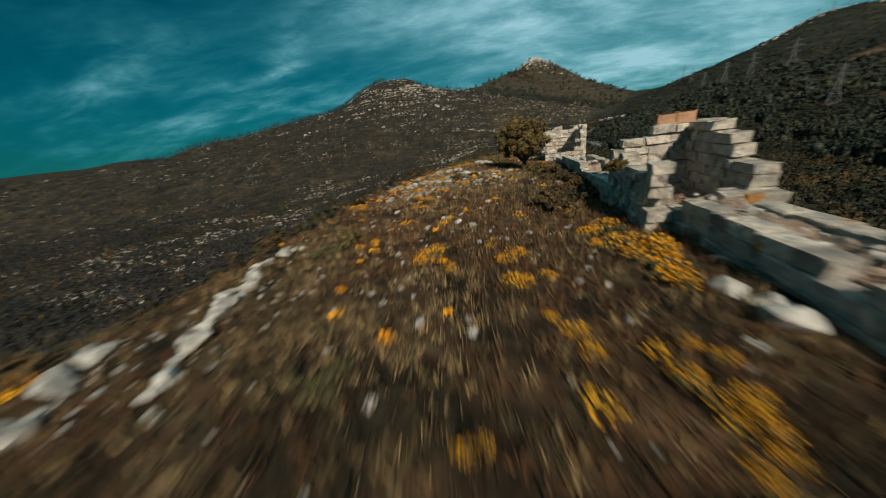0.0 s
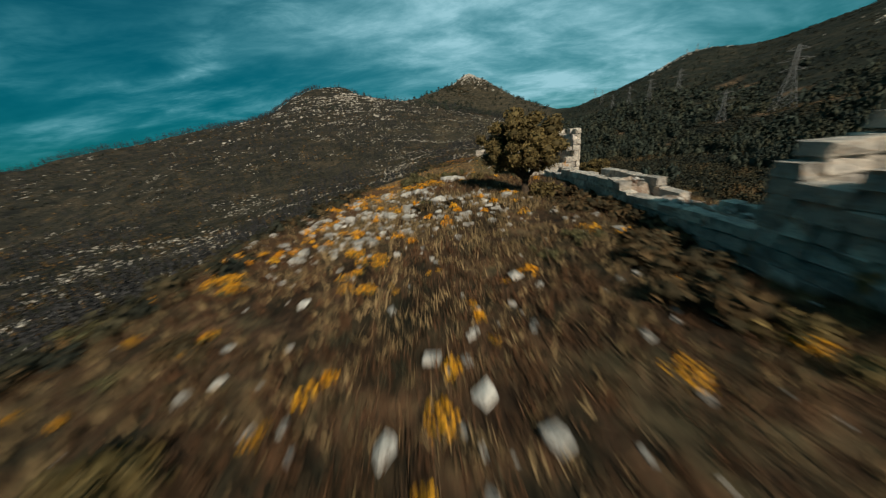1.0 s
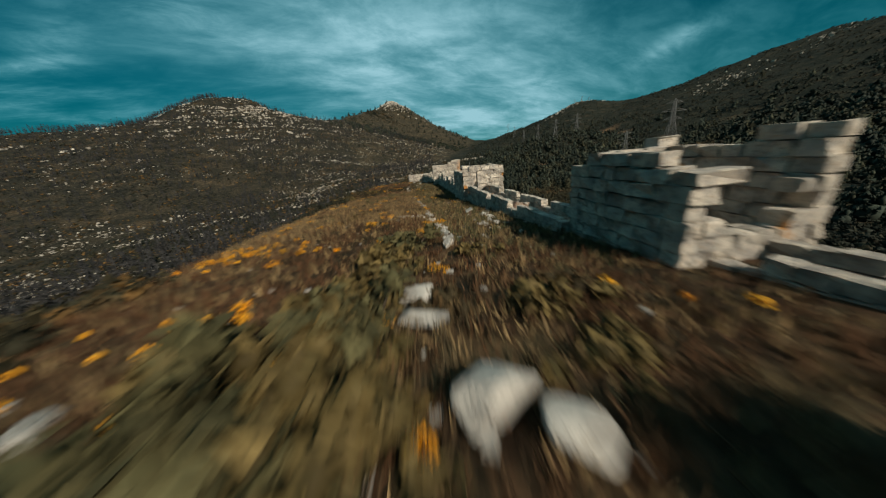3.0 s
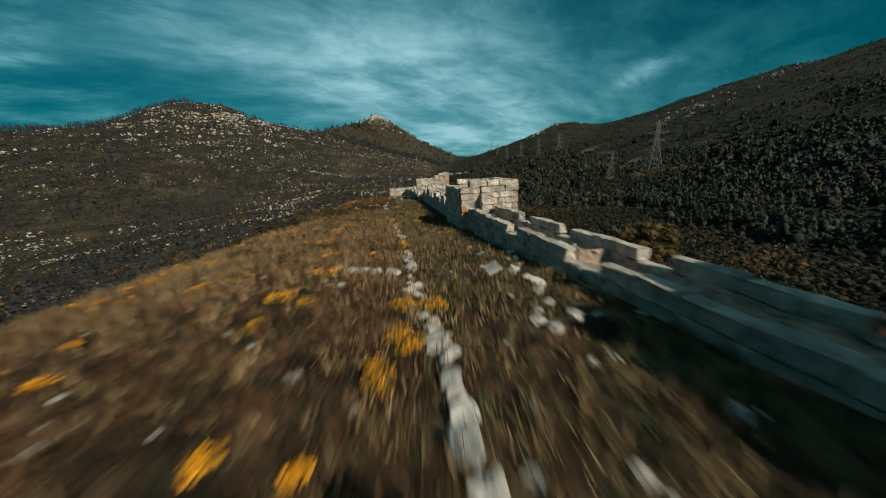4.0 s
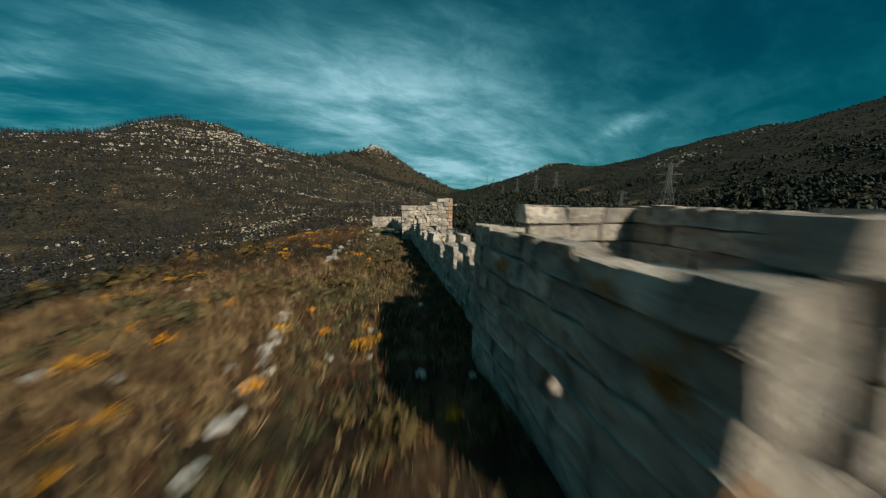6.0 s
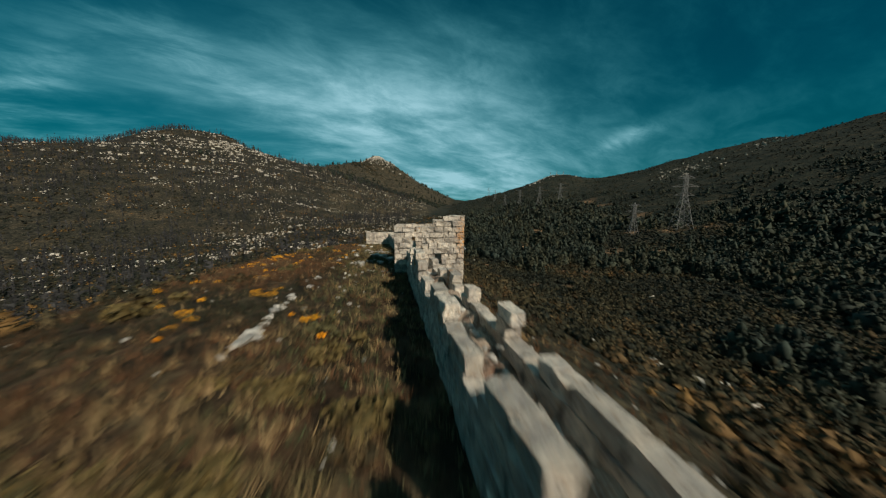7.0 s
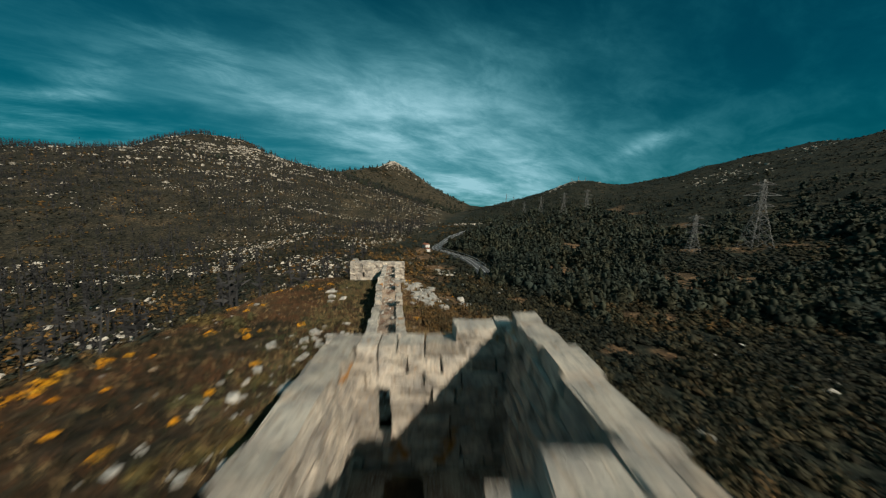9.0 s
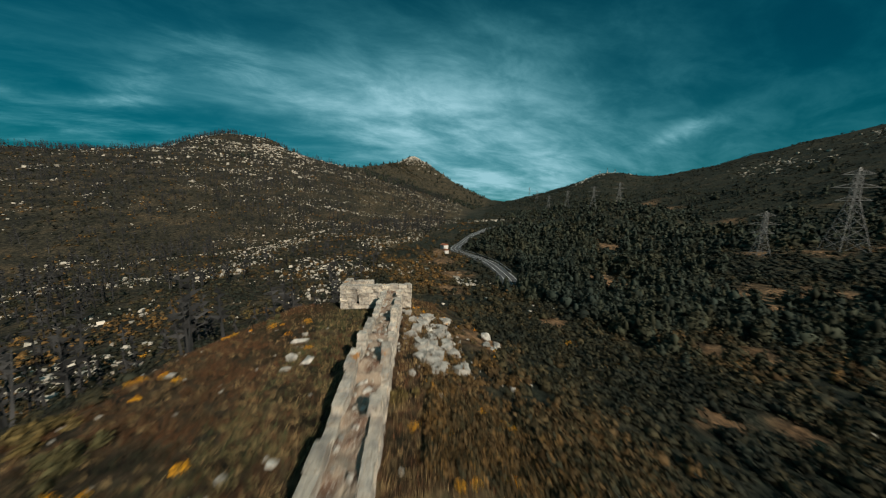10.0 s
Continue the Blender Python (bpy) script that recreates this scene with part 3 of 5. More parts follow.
def steps(*pairs):
    """A broken outline: the height holds from each point to the next."""
    return lambda u: [h for a, h in pairs if a <= max(u, 0)][-1]


def ragged(mean, swing, seed, step=1.7):
    return lambda u: mean(u) + swing * float(value_noise(np.array([u / step]), np.array([seed * 3.7]), seed)[0]) * 2


def tower(corner, heading, width, depth, z0, front, left, back, right, seed, label, thick=0.72, doors=(), back_doors=(), slits=()):
    """A hollow tower. corner is its front left one; heights run along each wall from the left or from the front."""
    ob = tagged(new("tower"), label, "tower", "towers of the fortress wall")
    a = radians(heading)
    fx, fy, rx, ry = math.sin(a), math.cos(a), math.cos(a), -math.sin(a)

    def at(u, v):
        return corner[0] + rx * u + fx * v, corner[1] + ry * u + fy * v
    face(ob, at(width, 0), (-rx, -ry), width, z0, lambda u: front(width - u), thick, seed, [(width - b, width - c, lo, hi) for c, b, lo, hi in doors])
    face(ob, at(0, thick), (fx, fy), depth - 2 * thick, z0 - COURSE, lambda u: left(u) + COURSE, thick, seed + 1, [(c, b, lo + COURSE, hi + COURSE) for c, b, lo, hi in slits])
    face(ob, at(0, depth), (rx, ry), width, z0 - COURSE, lambda u: back(u) + COURSE, thick, seed + 2, [(c, b, lo + COURSE, hi + COURSE) for c, b, lo, hi in back_doors])
    face(ob, at(width, depth - thick), (-fx, -fy), depth - 2 * thick, z0 - 2 * COURSE, lambda u: right(depth - thick - u) + 2 * COURSE, thick, seed + 3)
    # earth and fallen stone inside
    bm = bmesh.new()
    n = 9
    rows = []
    for i in range(n + 1):
        row = []
        for j in range(n + 1):
            u, v = thick * 0.6 + (width - thick * 1.2) * i / n, thick * 0.6 + (depth - thick * 1.2) * j / n
            x, y = at(u, v)
            row.append(bm.verts.new((x, y, z0 + 0.55 + 0.5 * float(fractal(np.array([x]), np.array([y]), 1.5, 3, seed)[0]))))
        rows.append(row)
    for p, q in zip(rows, rows[1:]):
        for j in range(n):
            bm.faces.new((p[j], q[j], q[j + 1], p[j + 1]))
    part("earth_fill", bm, RUBBLE, ob, "earth and fallen stones inside the tower")
    return ob


def curtain(p0, p1, thick, z0, z1, h_left, h_right, seed, label, deep=0.5, broken=0.36, far_deep=None, skin=0.62):
    """A length of wall between two points of its left face: two faces of blocks and a rubble core."""
    ob = tagged(new("curtain_wall"), label, "wall", "lengths of the fortress wall")
    (x0, y0), (x1, y1) = p0, p1
    L = math.hypot(x1 - x0, y1 - y0)
    w = ((x1 - x0) / L, (y1 - y0) / L)
    zb = min(z0, z1) - COURSE

    def sunk(u):
        return deep if far_deep is None or u < 8 else far_deep

    def lift(u):
        return (z0 + (z1 - z0) * u / L) - zb
    hl, hr = ragged(h_left, broken, seed, 1.2), ragged(h_right, broken * 1.25, seed + 5, 1.0)
    face(ob, p0, w, L, zb, lambda u: hl(u) + lift(u), skin, seed)
    e = (x1 + w[1] * thick, y1 - w[0] * thick)
    face(ob, e, (-w[0], -w[1]), L, zb - COURSE, lambda u: hr(L - u) + lift(L - u) + COURSE, skin, seed + 1)
    bm = bmesh.new()
    nu, nv = max(2, int(L / 0.22)), 8
    rows = []
    for i in range(nu + 1):
        u = L * i / nu
        row = []
        for j in range(nv + 1):
            v = skin * 0.8 + (thick - 1.6 * skin) * j / nv
            h = lift(u) + min(h_right(u), h_left(u)) - sunk(u) + 0.18 * hl(u) - 0.18 * h_left(u) + 0.5 * float(fractal(np.array([u]), np.array([v]), 0.9, 4, seed)[0])
            row.append(bm.verts.new((x0 + w[0] * u + w[1] * v, y0 + w[1] * u - w[0] * v, zb + h)))
        rows.append(row)
    for a, b in zip(rows, rows[1:]):
        for j in range(nv):
            bm.faces.new((a[j], b[j], b[j + 1], a[j + 1]))
    low = [[bm.verts.new((q[i].co.x, q[i].co.y, zb - 0.6)) for i in (0, -1)] for q in rows]
    for (a, b), (la, lb) in zip(zip(rows, rows[1:]), zip(low, low[1:])):
        bm.faces.new((a[0], la[0], lb[0], b[0]))
        bm.faces.new((a[-1], b[-1], lb[1], la[1]))
    part("rubble_core", bm, RUBBLE, ob, "reddish rubble fill between the faces")
    # small stones lying on the core
    r = random.Random(seed + 9)
    for _ in range(int(L * (3.4 if deep < 0.3 else 2.2))):
        u, v = r.uniform(0.2, L - 0.2), r.uniform(0.6, thick - 0.6)
        h = lift(u) + min(h_right(u), h_left(u)) - sunk(u) + 0.1
        s = r.uniform(0.14, 0.42)
        stone = new("stone", r.choice(ROCKS))
        stone.parent = ob
        stone.matrix_basis = pose(x0 + w[0] * u + w[1] * v, y0 + w[1] * u - w[0] * v, zb + h, r.uniform(-20, 20), r.uniform(-20, 20), r.uniform(0, 360)) @ Matrix.Diagonal((s * r.uniform(0.8, 1.5), s, s * r.uniform(0.5, 0.8), 1))
    return ob


def rock_mesh(seed):
    """An angular field stone: the hull of a few corners, edges knocked off."""
    r = random.Random(seed)
    bm = bmesh.new()
    for _ in range(13):
        v = Vector((r.uniform(-1, 1), r.uniform(-1, 1), r.uniform(-1, 1)))
        v = v / max(abs(c) for c in v) * r.uniform(0.36, 0.5)
        bm.verts.new(v * (0.82 + 0.18 * min(1, v.length)))
    got = bmesh.ops.convex_hull(bm, input=bm.verts[:])
    bmesh.ops.delete(bm, geom=[g for g in got["geom_interior"] if isinstance(g, bmesh.types.BMVert)], context="VERTS")
    bmesh.ops.dissolve_limit(bm, angle_limit=radians(14), verts=bm.verts[:], edges=bm.edges[:])
    bmesh.ops.bevel(bm, geom=bm.edges[:], offset=0.045, segments=1, affect="EDGES")
    for v in bm.verts:
        v.co *= 1 + 0.12 * noise.noise(v.co * 4 + Vector((seed * 7.1, 0, 0)))
    me = bpy.data.meshes.new("rock")
    bm.to_mesh(me)
    bm.free()
    me.materials.append(ROCK)
    return me


ROCKS = [rock_mesh(s) for s in range(12)]

# towers, south to north
south = tower((9.65, 11.3), 15, 4.05, 6.6, -3.6, steps((0, 2.65), (0.55, 0.9), (2.6, 1.2)), steps((0, 2.2), (2.9, 2.7), (4.2, 2.2)), steps((0, 2.7), (0.9, 3.3), (2.1, 3.65)), steps((0, 1.6), (0.9, 2.1), (2.5, 3.1), (4.1, 3.65)), 21, "ruined limestone tower with stepped broken walls")
# two rust red stones left on top of its back wall
for along, wide in ((2.32, 0.72), (3.12, 0.8)):
    top = block(south, pose(9.65 + 0.966 * along + 0.259 * 6.25, 11.3 - 0.259 * along + 0.966 * 6.25, -3.6 + 3.65 + 0.24, 0, 0, -15), (wide, 0.62, 0.5), random.Random(4))
    top.data = top.data.copy()
    top.data.materials[0] = REDSTONE
tower((13.3, 36.35), 17, 4.4, 5.6, -3.5, steps((0, 2.75), (1.0, 0.8), (2.3, 1.1), (2.8, 1.6), (3.3, 2.1), (3.7, 3.5)), steps((0, 2.65), (0.9, 3.15), (3.4, 2.65)), steps((0, 2.7), (1.8, 3.2), (3.0, 3.5)), steps((0, 3.5), (2.0, 3.3)), 31, "ruined limestone tower with a broken front")
tower((19.05, 59.9), 15, 4.6, 5.2, -4.95, steps((0, 3.1), (0.5, 3.62)), steps((0, 3.22)), steps((0, 3.1), (1.2, 3.6)), steps((0, 3.62), (5, 3.62)), 41, "standing limestone tower with a narrow doorway", 0.5, doors=((1.05, 1.62, 1.55, 3.1),), slits=((1.25, 1.7, 1.1, 1.6),))
tower((27.63, 89.94), 22, 5.9, 6.1, -6.4, steps((0, 4.75), (0.8, 4.85), (3.7, 5.35)), steps((0, 4.75), (4.5, 4.65)), steps((0, 4.4), (0.9, 4.85), (1.6, 4.4), (3.0, 4.85), (3.9, 5.3)), steps((0, 5.35), (9, 5.3)), 51, "tall limestone tower with a doorway above the wall walk", doors=((1.45, 2.3, 2.3, 3.95), (3.4, 3.95, 1.6, 2.1)), back_doors=((1.35, 1.8, 1.4, 3.4),))
tower((34.2, 129.4), 14, 8.0, 4.6, -8.0, steps((0, 2.65), (6.0, 2.65)), steps((0, 2.6), (3, 2.1)), steps((0, 2.1), (3, 1.6)), steps((0, 2.1), (3, 1.6)), 71, "low limestone tower at the end of the wall", doors=((1.75, 2.05, 0.5, 2.4),))

# walls between them
WALL = "double-faced limestone wall with a rubble top"
curtain((5.9, -12), (10.9, 12.1), 2.2, -3.6, -3.3, steps((0, 1.05), (10, 0.9), (14, 1.1), (20, 0.95)), steps((0, 0.95), (12, 1.1), (19, 1.0)), 61, WALL, 0.16, 0.24)
curtain((11.5, 17.6), (14.3, 36.5), 2.2, -3.55, -3.73, steps((0, 0.78), (6.4, 1.31), (14, 0.67), (19, 0.94)), steps((0, 0.65), (6.8, 1.3), (12, 0.67), (16, 0.9)), 63, WALL, 0.25, 0.15, 0.75, 0.5)
curtain((14.5, 41.7), (19.4, 59.5), 2.5, -3.95, -4.55, steps((0, 0.80), (5, 0.6), (7, 1.0), (9, 1.1), (10.6, 0.75), (12, 1.2), (15, 1.36)), steps((0, 0.75), (4.4, 0.6), (6, 1.1), (8, 1.06), (9.5, 0.6), (10.6, 1.3), (13, 0.9), (15, 1.36)), 65, WALL, 0.5, 0.3, 0.9, 0.42)
curtain((21.0, 64.5), (28.55, 89.5), 2.1, -4.9, -5.9, steps((0, 1.7), (8, 1.95), (17, 2.05)), steps((0, 1.25), (9, 1.6), (19, 1.6)), 67, WALL, 0.7, 0.75, None, 0.46)
curtain((30.25, 95.7), (39.0, 128.6), 2.15, -5.9, -7.6, steps((0, 1.5), (16, 2.0)), steps((0, 1.4), (16, 1.9)), 69, WALL, 0.42, 0.8, None, 0.5)

# ---------------------------------------------------------------- rocks on the crown
def rock(x, y, size, r, sink=0.25, tall=0.6, group="pale rocks on the ridge", label="pale grey limestone rock lying in dry grass"):
    ob = tagged(new("rock", r.choice(ROCKS)), label, "rock", group)
    sz = (size * r.uniform(0.85, 1.35), size * r.uniform(0.75, 1.1), size * tall * r.uniform(0.75, 1.15))
    ob.matrix_basis = pose(x, y, gz(x, y) + sz[2] * (0.5 - sink), r.uniform(-10, 10), r.uniform(-10, 10), r.uniform(0, 360)) @ Matrix.Diagonal((*sz, 1))
    return ob


def line_of_rocks(pts, gap, size, r, spread=0.25, **kw):
    for (x0, y0), (x1, y1) in zip(pts, pts[1:]):
        L = math.hypot(x1 - x0, y1 - y0)
        for i in range(max(1, int(L / gap))):
            u = (i + r.uniform(0, 0.9)) / max(1, int(L / gap))
            rock(x0 + (x1 - x0) * u + r.uniform(-spread, spread), y0 + (y1 - y0) * u + r.uniform(-spread, spread), size * r.uniform(0.55, 1.35), r, **kw)


rr = random.Random(12)
ROW = dict(group="stones of a buried wall", label="pale stone of a low buried wall line")
# wall lines that just show through the grass
line_of_rocks([(-4.6, 4.4), (-5.4, 6.7), (-6.6, 9.6), (-7.8, 13.2), (-6.4, 15.3)], 0.42, 0.75, rr, 0.3, tall=0.7, **ROW)
line_of_rocks([(-6.4, 1.6), (-7.6, 5.1), (-9.2, 7.3)], 0.4, 0.9, rr, 0.4, tall=0.6, **ROW)
line_of_rocks([(10.6, 46.5), (11.1, 49.6), (11.9, 52.1), (12.4, 53.4), (13.1, 55.9)], 0.33, 0.46, rr, 0.16, **ROW)
line_of_rocks([(8.9, 41.9), (9.2, 42.6), (9.9, 44.6), (10.2, 45.5), (10.7, 46.8)], 0.3, 0.5, rr, 0.1, **ROW)
line_of_rocks([(12.7, 46.1), (12.8, 45.6), (13.5, 45.7), (14.2, 45.5), (15.6, 45.1)], 0.5, 0.36, rr, 0.12)
line_of_rocks([(9.2, 53.8), (10.3, 52.4), (11.4, 51.6)], 0.28, 0.5, rr, 0.14, **ROW)
line_of_rocks([(13.3, 57.3), (14.1, 59.7), (14.6, 61.7), (15.6, 65.9), (16.6, 72.6)], 0.48, 0.42, rr, 0.13, **ROW)
line_of_rocks([(18.2, 78.2), (19, 81.3), (20.1, 84.7)], 0.4, 0.6, rr, 0.18, **ROW)
line_of_rocks([(8.2, 4.6), (8.8, 6.4), (9.6, 8)], 0.8, 0.75, rr, 0.3)
line_of_rocks([(13.5, 46.4), (14.7, 48.3), (15.6, 50), (17, 52.1)], 0.62, 0.5, rr, 0.25)
line_of_rocks([(19.4, 59.7), (19.5, 61)], 0.6, 0.4, rr, 0.12)
# the spread of stones below the tree
for k in range(24):
    x, y = rr.gauss(0.9, 4.2), rr.gauss(25.7, 2.6)
    if -9 < x < 8.4 and (25 if x < -3.5 else 23.2) < y < (26.5 if x > 3 else 40):
        rock(x, y, rr.choice((0.35, 0.4, 0.45, 0.55, 0.7, 0.85)) * rr.uniform(0.8, 1.2), rr)
for k in range(7):
    rock(rr.gauss(1.4, 1.6), rr.gauss(31.0, 1.6), rr.uniform(0.35, 0.6), rr)
for k in range(14):
    rock(rr.uniform(-9, -3), rr.uniform(26.5, 31.0), rr.uniform(0.38, 0.72), rr, tall=0.5)
# larger stones that stand out of the spread
for i, (x, y) in enumerate([(0.7, 36.2), (0.6, 33.8), (1.6, 30.5), (0.6, 30.8), (1.1, 29.5), (1.6, 28.8), (0.1, 30.9), (0.5, 29.2), (2.6, 30.1), (2.9, 29.1), (2.3, 29.1), (2.5, 28.8), (2.9, 28.4), (2.6, 27.5), (0.9, 28.2), (-0.2, 28.7), (2.2, 25.9), (-2.5, 29.2), (-2.1, 27.8), (5.9, 26.1), (4, 25.4), (4.6, 25.2), (5.6, 25.2), (5.1, 24.3), (5, 23.8), (3.1, 24.3), (1.9, 24.6), (0.9, 25.2), (5.8, 24.1), (1, 38.8), (-1.3, 33.2), (-2.3, 34.9), (-2.7, 31.2), (-1.4, 29.8), (2, 37.1)]):
    rock(x, y, rr.uniform(0.36, 0.62) if x < 1 else rr.uniform(0.26, 0.45), rr, sink=0.2)
for x, y in [(3.1, 26), (3.5, 25.8), (4, 25.9), (4.7, 26.1), (5.8, 26.8), (6.2, 26.5), (7.9, 27.3), (3.4, 25.2), (3.6, 24.9), (1.8, 26), (1.6, 25.5), (0.5, 26.5), (0.2, 26.1), (-0.5, 27), (-1.5, 27.3), (-2, 27.1), (1.7, 24.5), (5, 24.8), (5.6, 24.5), (3.8, 24.1), (4.4, 23.9), (5.5, 23.7), (-2.1, 26.3), (-3.8, 28.1), (2.5, 30.2), (2.9, 29.1), (2.3, 29.2), (2.5, 28.9), (2.9, 28.7), (3.7, 29.5), (1.7, 30.5), (1, 30), (1.6, 28.8), (-0.7, 32.2), (0.4, 30.9), (0.6, 29.3), (0.2, 34.6), (0.5, 36.5)]:
    rock(x, y, rr.uniform(0.26, 0.40) if x > 2.6 else rr.uniform(0.36, 0.62), rr, sink=0.12)
for k in range(16):
    rock(rr.uniform(-4.8, 0.4), rr.uniform(25.8, 28.2), rr.uniform(0.35, 0.65), rr, tall=0.55)
for k in range(7):
    rock(rr.uniform(1.5, 6.5), rr.uniform(25.4, 27.0), rr.uniform(0.3, 0.5), rr, sink=0.15)
line_of_rocks([(-0.1, 38.3), (-0.5, 35.9), (0.2, 32.4), (1, 29.9)], 0.6, 0.65, rr, 0.45)
line_of_rocks([(-7.2, 33.3), (-3.4, 35.3), (-1.3, 37.8)], 0.4, 0.6, rr, 0.7)
# single ones
for x, y, s in [(1.6, 15.8, 0.45), (2.3, 14.7, 0.5), (0.7, 14.2, 0.5), (3.1, 13.8, 0.5), (-1.9, 19.3, 0.4), (4.3, 18.2, 0.4), (7, 26, 0.7), (9.3, 20.4, 0.7), (10.4, 19.5, 0.6), (-2.9, 16.7, 0.4), (-3.5, 16.4, 0.4), (6.1, 37.5, 0.9), (5.8, 36.5, 0.8), (5.1, 32.4, 1.1), (5.3, 32.9, 0.6),
                (10.9, 67.2, 0.5), (11.5, 68.4, 0.5), (14.2, 63.1, 0.4), (18.9, 64.8, 0.35), (21.7, 89.3, 0.7), (21.1, 86.8, 0.5), (21.5, 79.4, 0.35), (23.7, 90.3, 0.4), (24.1, 97, 0.5), (25.1, 95.4, 0.5), (23, 92.5, 0.4)]:
    rock(x, y, s, rr)
for x, y, s in [(31, 120.2, 1.2), (31, 116.9, 0.9), (30.7, 115.7, 0.8), (31.3, 121.8, 0.7), (24.4, 117.5, 0.7), (14.6, 158.2, 0.7), (39.5, 115.4, 0.9), (38.4, 113.1, 0.7), (39.4, 110.8, 0.8), (42.3, 121.7, 0.9), (44.1, 121.2, 0.9), (49.5, 122.9, 1.6), (50.4, 121.9, 1.2), (46.3, 113.2, 0.6), (43.9, 126.4, 1), (28.7, 102.6, 0.7), (27, 104.8, 0.8), (26.4, 99.6, 0.7), (39.6, 79.8, 0.7), (38.4, 76.9, 0.7)]:
    rock(x, y, s, rr, tall=0.75)


for x, y, s in [(31.5, 107.8, 0.6), (32, 116.4, 0.9), (55.3, 117, 0.8), (48.7, 121.3, 1.2), (49.5, 121.1, 0.9)]:
    rock(x, y, s, rr)
# two big stones that stand beside the buried wall
rock(5.9, 34.4, 1.05, rr, sink=0.12, tall=0.85, label="large pale boulder standing out of the grass")
rock(6.35, 33.6, 0.8, rr, sink=0.15, tall=0.7, label="large pale boulder standing out of the grass")


def loose_stones():
    """Small stones in the grass, too many to count."""
    r = np.random.default_rng(8)
    spots = [(0.6, 24.8, 3.6, 1.9, 300, 1), (1.2, 23.4, 2.8, 0.5, 50, 1.9), (1.0, 32, 2.2, 2.4, 170, 1), (42, 120, 2.6, 4.5, 160, 1), (27.9, 97.4, 1.5, 3.5, 90, 1), (8.2, 8, 0.8, 8, 60, 1), (-6, 7, 1.6, 4, 110, 1), (13.0, 48, 1.5, 3.0, 15, 1), (17.6, 62, 0.7, 6, 12, 1), (24.8, 89, 1.2, 5, 30, 1), (3, 13, 4, 5, 90, 1),
             (30.2, 104.6, 0.8, 1.3, 36, 2.3), (46.8, 104.6, 0.6, 0.9, 22, 4.5), (41.0, 117, 1.0, 2.0, 40, 4.8), (43, 122, 1.2, 2.5, 46, 4.8), (27.9, 97.4, 1.3, 3, 16, 4)]
    x = np.concatenate([r.normal(a, sa, k) for a, b, sa, sb, k, big in spots])
    y = np.concatenate([r.normal(b, sb, k) for a, b, sa, sb, k, big in spots])
    grow = np.concatenate([np.full(k, big) for a, b, sa, sb, k, big in spots] + [np.ones(420)])
    y2 = r.uniform(-4, 129, 420)
    x = np.concatenate([x, np.interp(y2, LINE_Y, LINE_X) + np.where(r.uniform(0, 1, 420) < 0.75, r.uniform(-16, -0.6, 420), r.uniform(3, 11, 420))])
    y = np.concatenate([y, y2])
    k = len(x)
    size = r.uniform(0.05, 0.22, k) * grow
    corner = np.array([(a, b, c) for a in (-1, 1) for b in (-1, 1) for c in (-1, 1)], float)
    p = corner[None] * r.uniform(0.3, 0.6, (k, 8, 3)) * size[:, None, None] * r.uniform(0.7, 1.3, (k, 1, 3)) * (1, 1, 0.75)
    a = r.uniform(0, 6.28, k)[:, None]
    p = np.stack([p[:, :, 0] * np.cos(a) - p[:, :, 1] * np.sin(a), p[:, :, 0] * np.sin(a) + p[:, :, 1] * np.cos(a), p[:, :, 2]], -1)
    v = (p + np.stack([x, y, ground_z(x, y) + 0.12 * size], -1)[:, None, :]).reshape(-1, 3)
    q = np.array([(0, 1, 3, 2), (4, 6, 7, 5), (0, 4, 5, 1), (2, 3, 7, 6), (1, 5, 7, 3), (0, 2, 6, 4)])
    f = (np.arange(k)[:, None, None] * 8 + q[None]).reshape(-1, 4)
    return tagged(raw("loose_stones", v, f, ROCK), "small pale stones scattered in the grass", "stones", kind="stuff")


loose_stones()


# ---------------------------------------------------------------- shrubs, flowers, the oak
def shrub_model(name, seed, leaves, blossoms, leaf_mat, label, category, group):
    """A low cushion shrub a metre wide, built once and copied."""
    r = np.random.default_rng(seed)
    ob = tagged(new(name), label, category, group)
    heads = np.stack([r.normal(0, 0.24, 12), r.normal(0, 0.24, 12), r.uniform(0.12, 0.34, 12)], -1)
    c = heads[r.integers(0, 12, leaves)] + puff(leaves, r) * (0.19, 0.19, 0.17)
    c[:, 2] = np.abs(c[:, 2])
    # solid hearts tinted darker than most leaves: inner shade put into the colour
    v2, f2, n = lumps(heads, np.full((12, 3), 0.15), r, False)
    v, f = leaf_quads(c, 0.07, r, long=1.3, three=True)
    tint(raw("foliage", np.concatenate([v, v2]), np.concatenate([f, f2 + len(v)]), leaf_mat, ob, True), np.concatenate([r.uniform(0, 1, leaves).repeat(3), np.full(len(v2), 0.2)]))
    bm = bmesh.new()
    for hx, hy, hz in heads[:7]:
        tube(bm, [(0.1 * hx, 0.1 * hy, -0.05), (0.6 * hx, 0.6 * hy, 0.5 * hz), (hx, hy, hz)], [0.022, 0.015, 0.006], 5)
    part("stem", bm, BARK, ob, "thin grey-brown woody stems")
    if blossoms:
        c = heads[r.integers(0, 12, blossoms)] + puff(blossoms, r, 0.85) * (0.20, 0.20, 0.16) + (0, 0, 0.06)
        c[:, 2] = np.abs(c[:, 2]) + 0.05
        leaf = leaf_quads(c, 0.05, r, flat=0.4)
        tint(raw("blossom", *leaf, YELLOW, ob), r.uniform(0, 1, blossoms).repeat(4))
    return ob


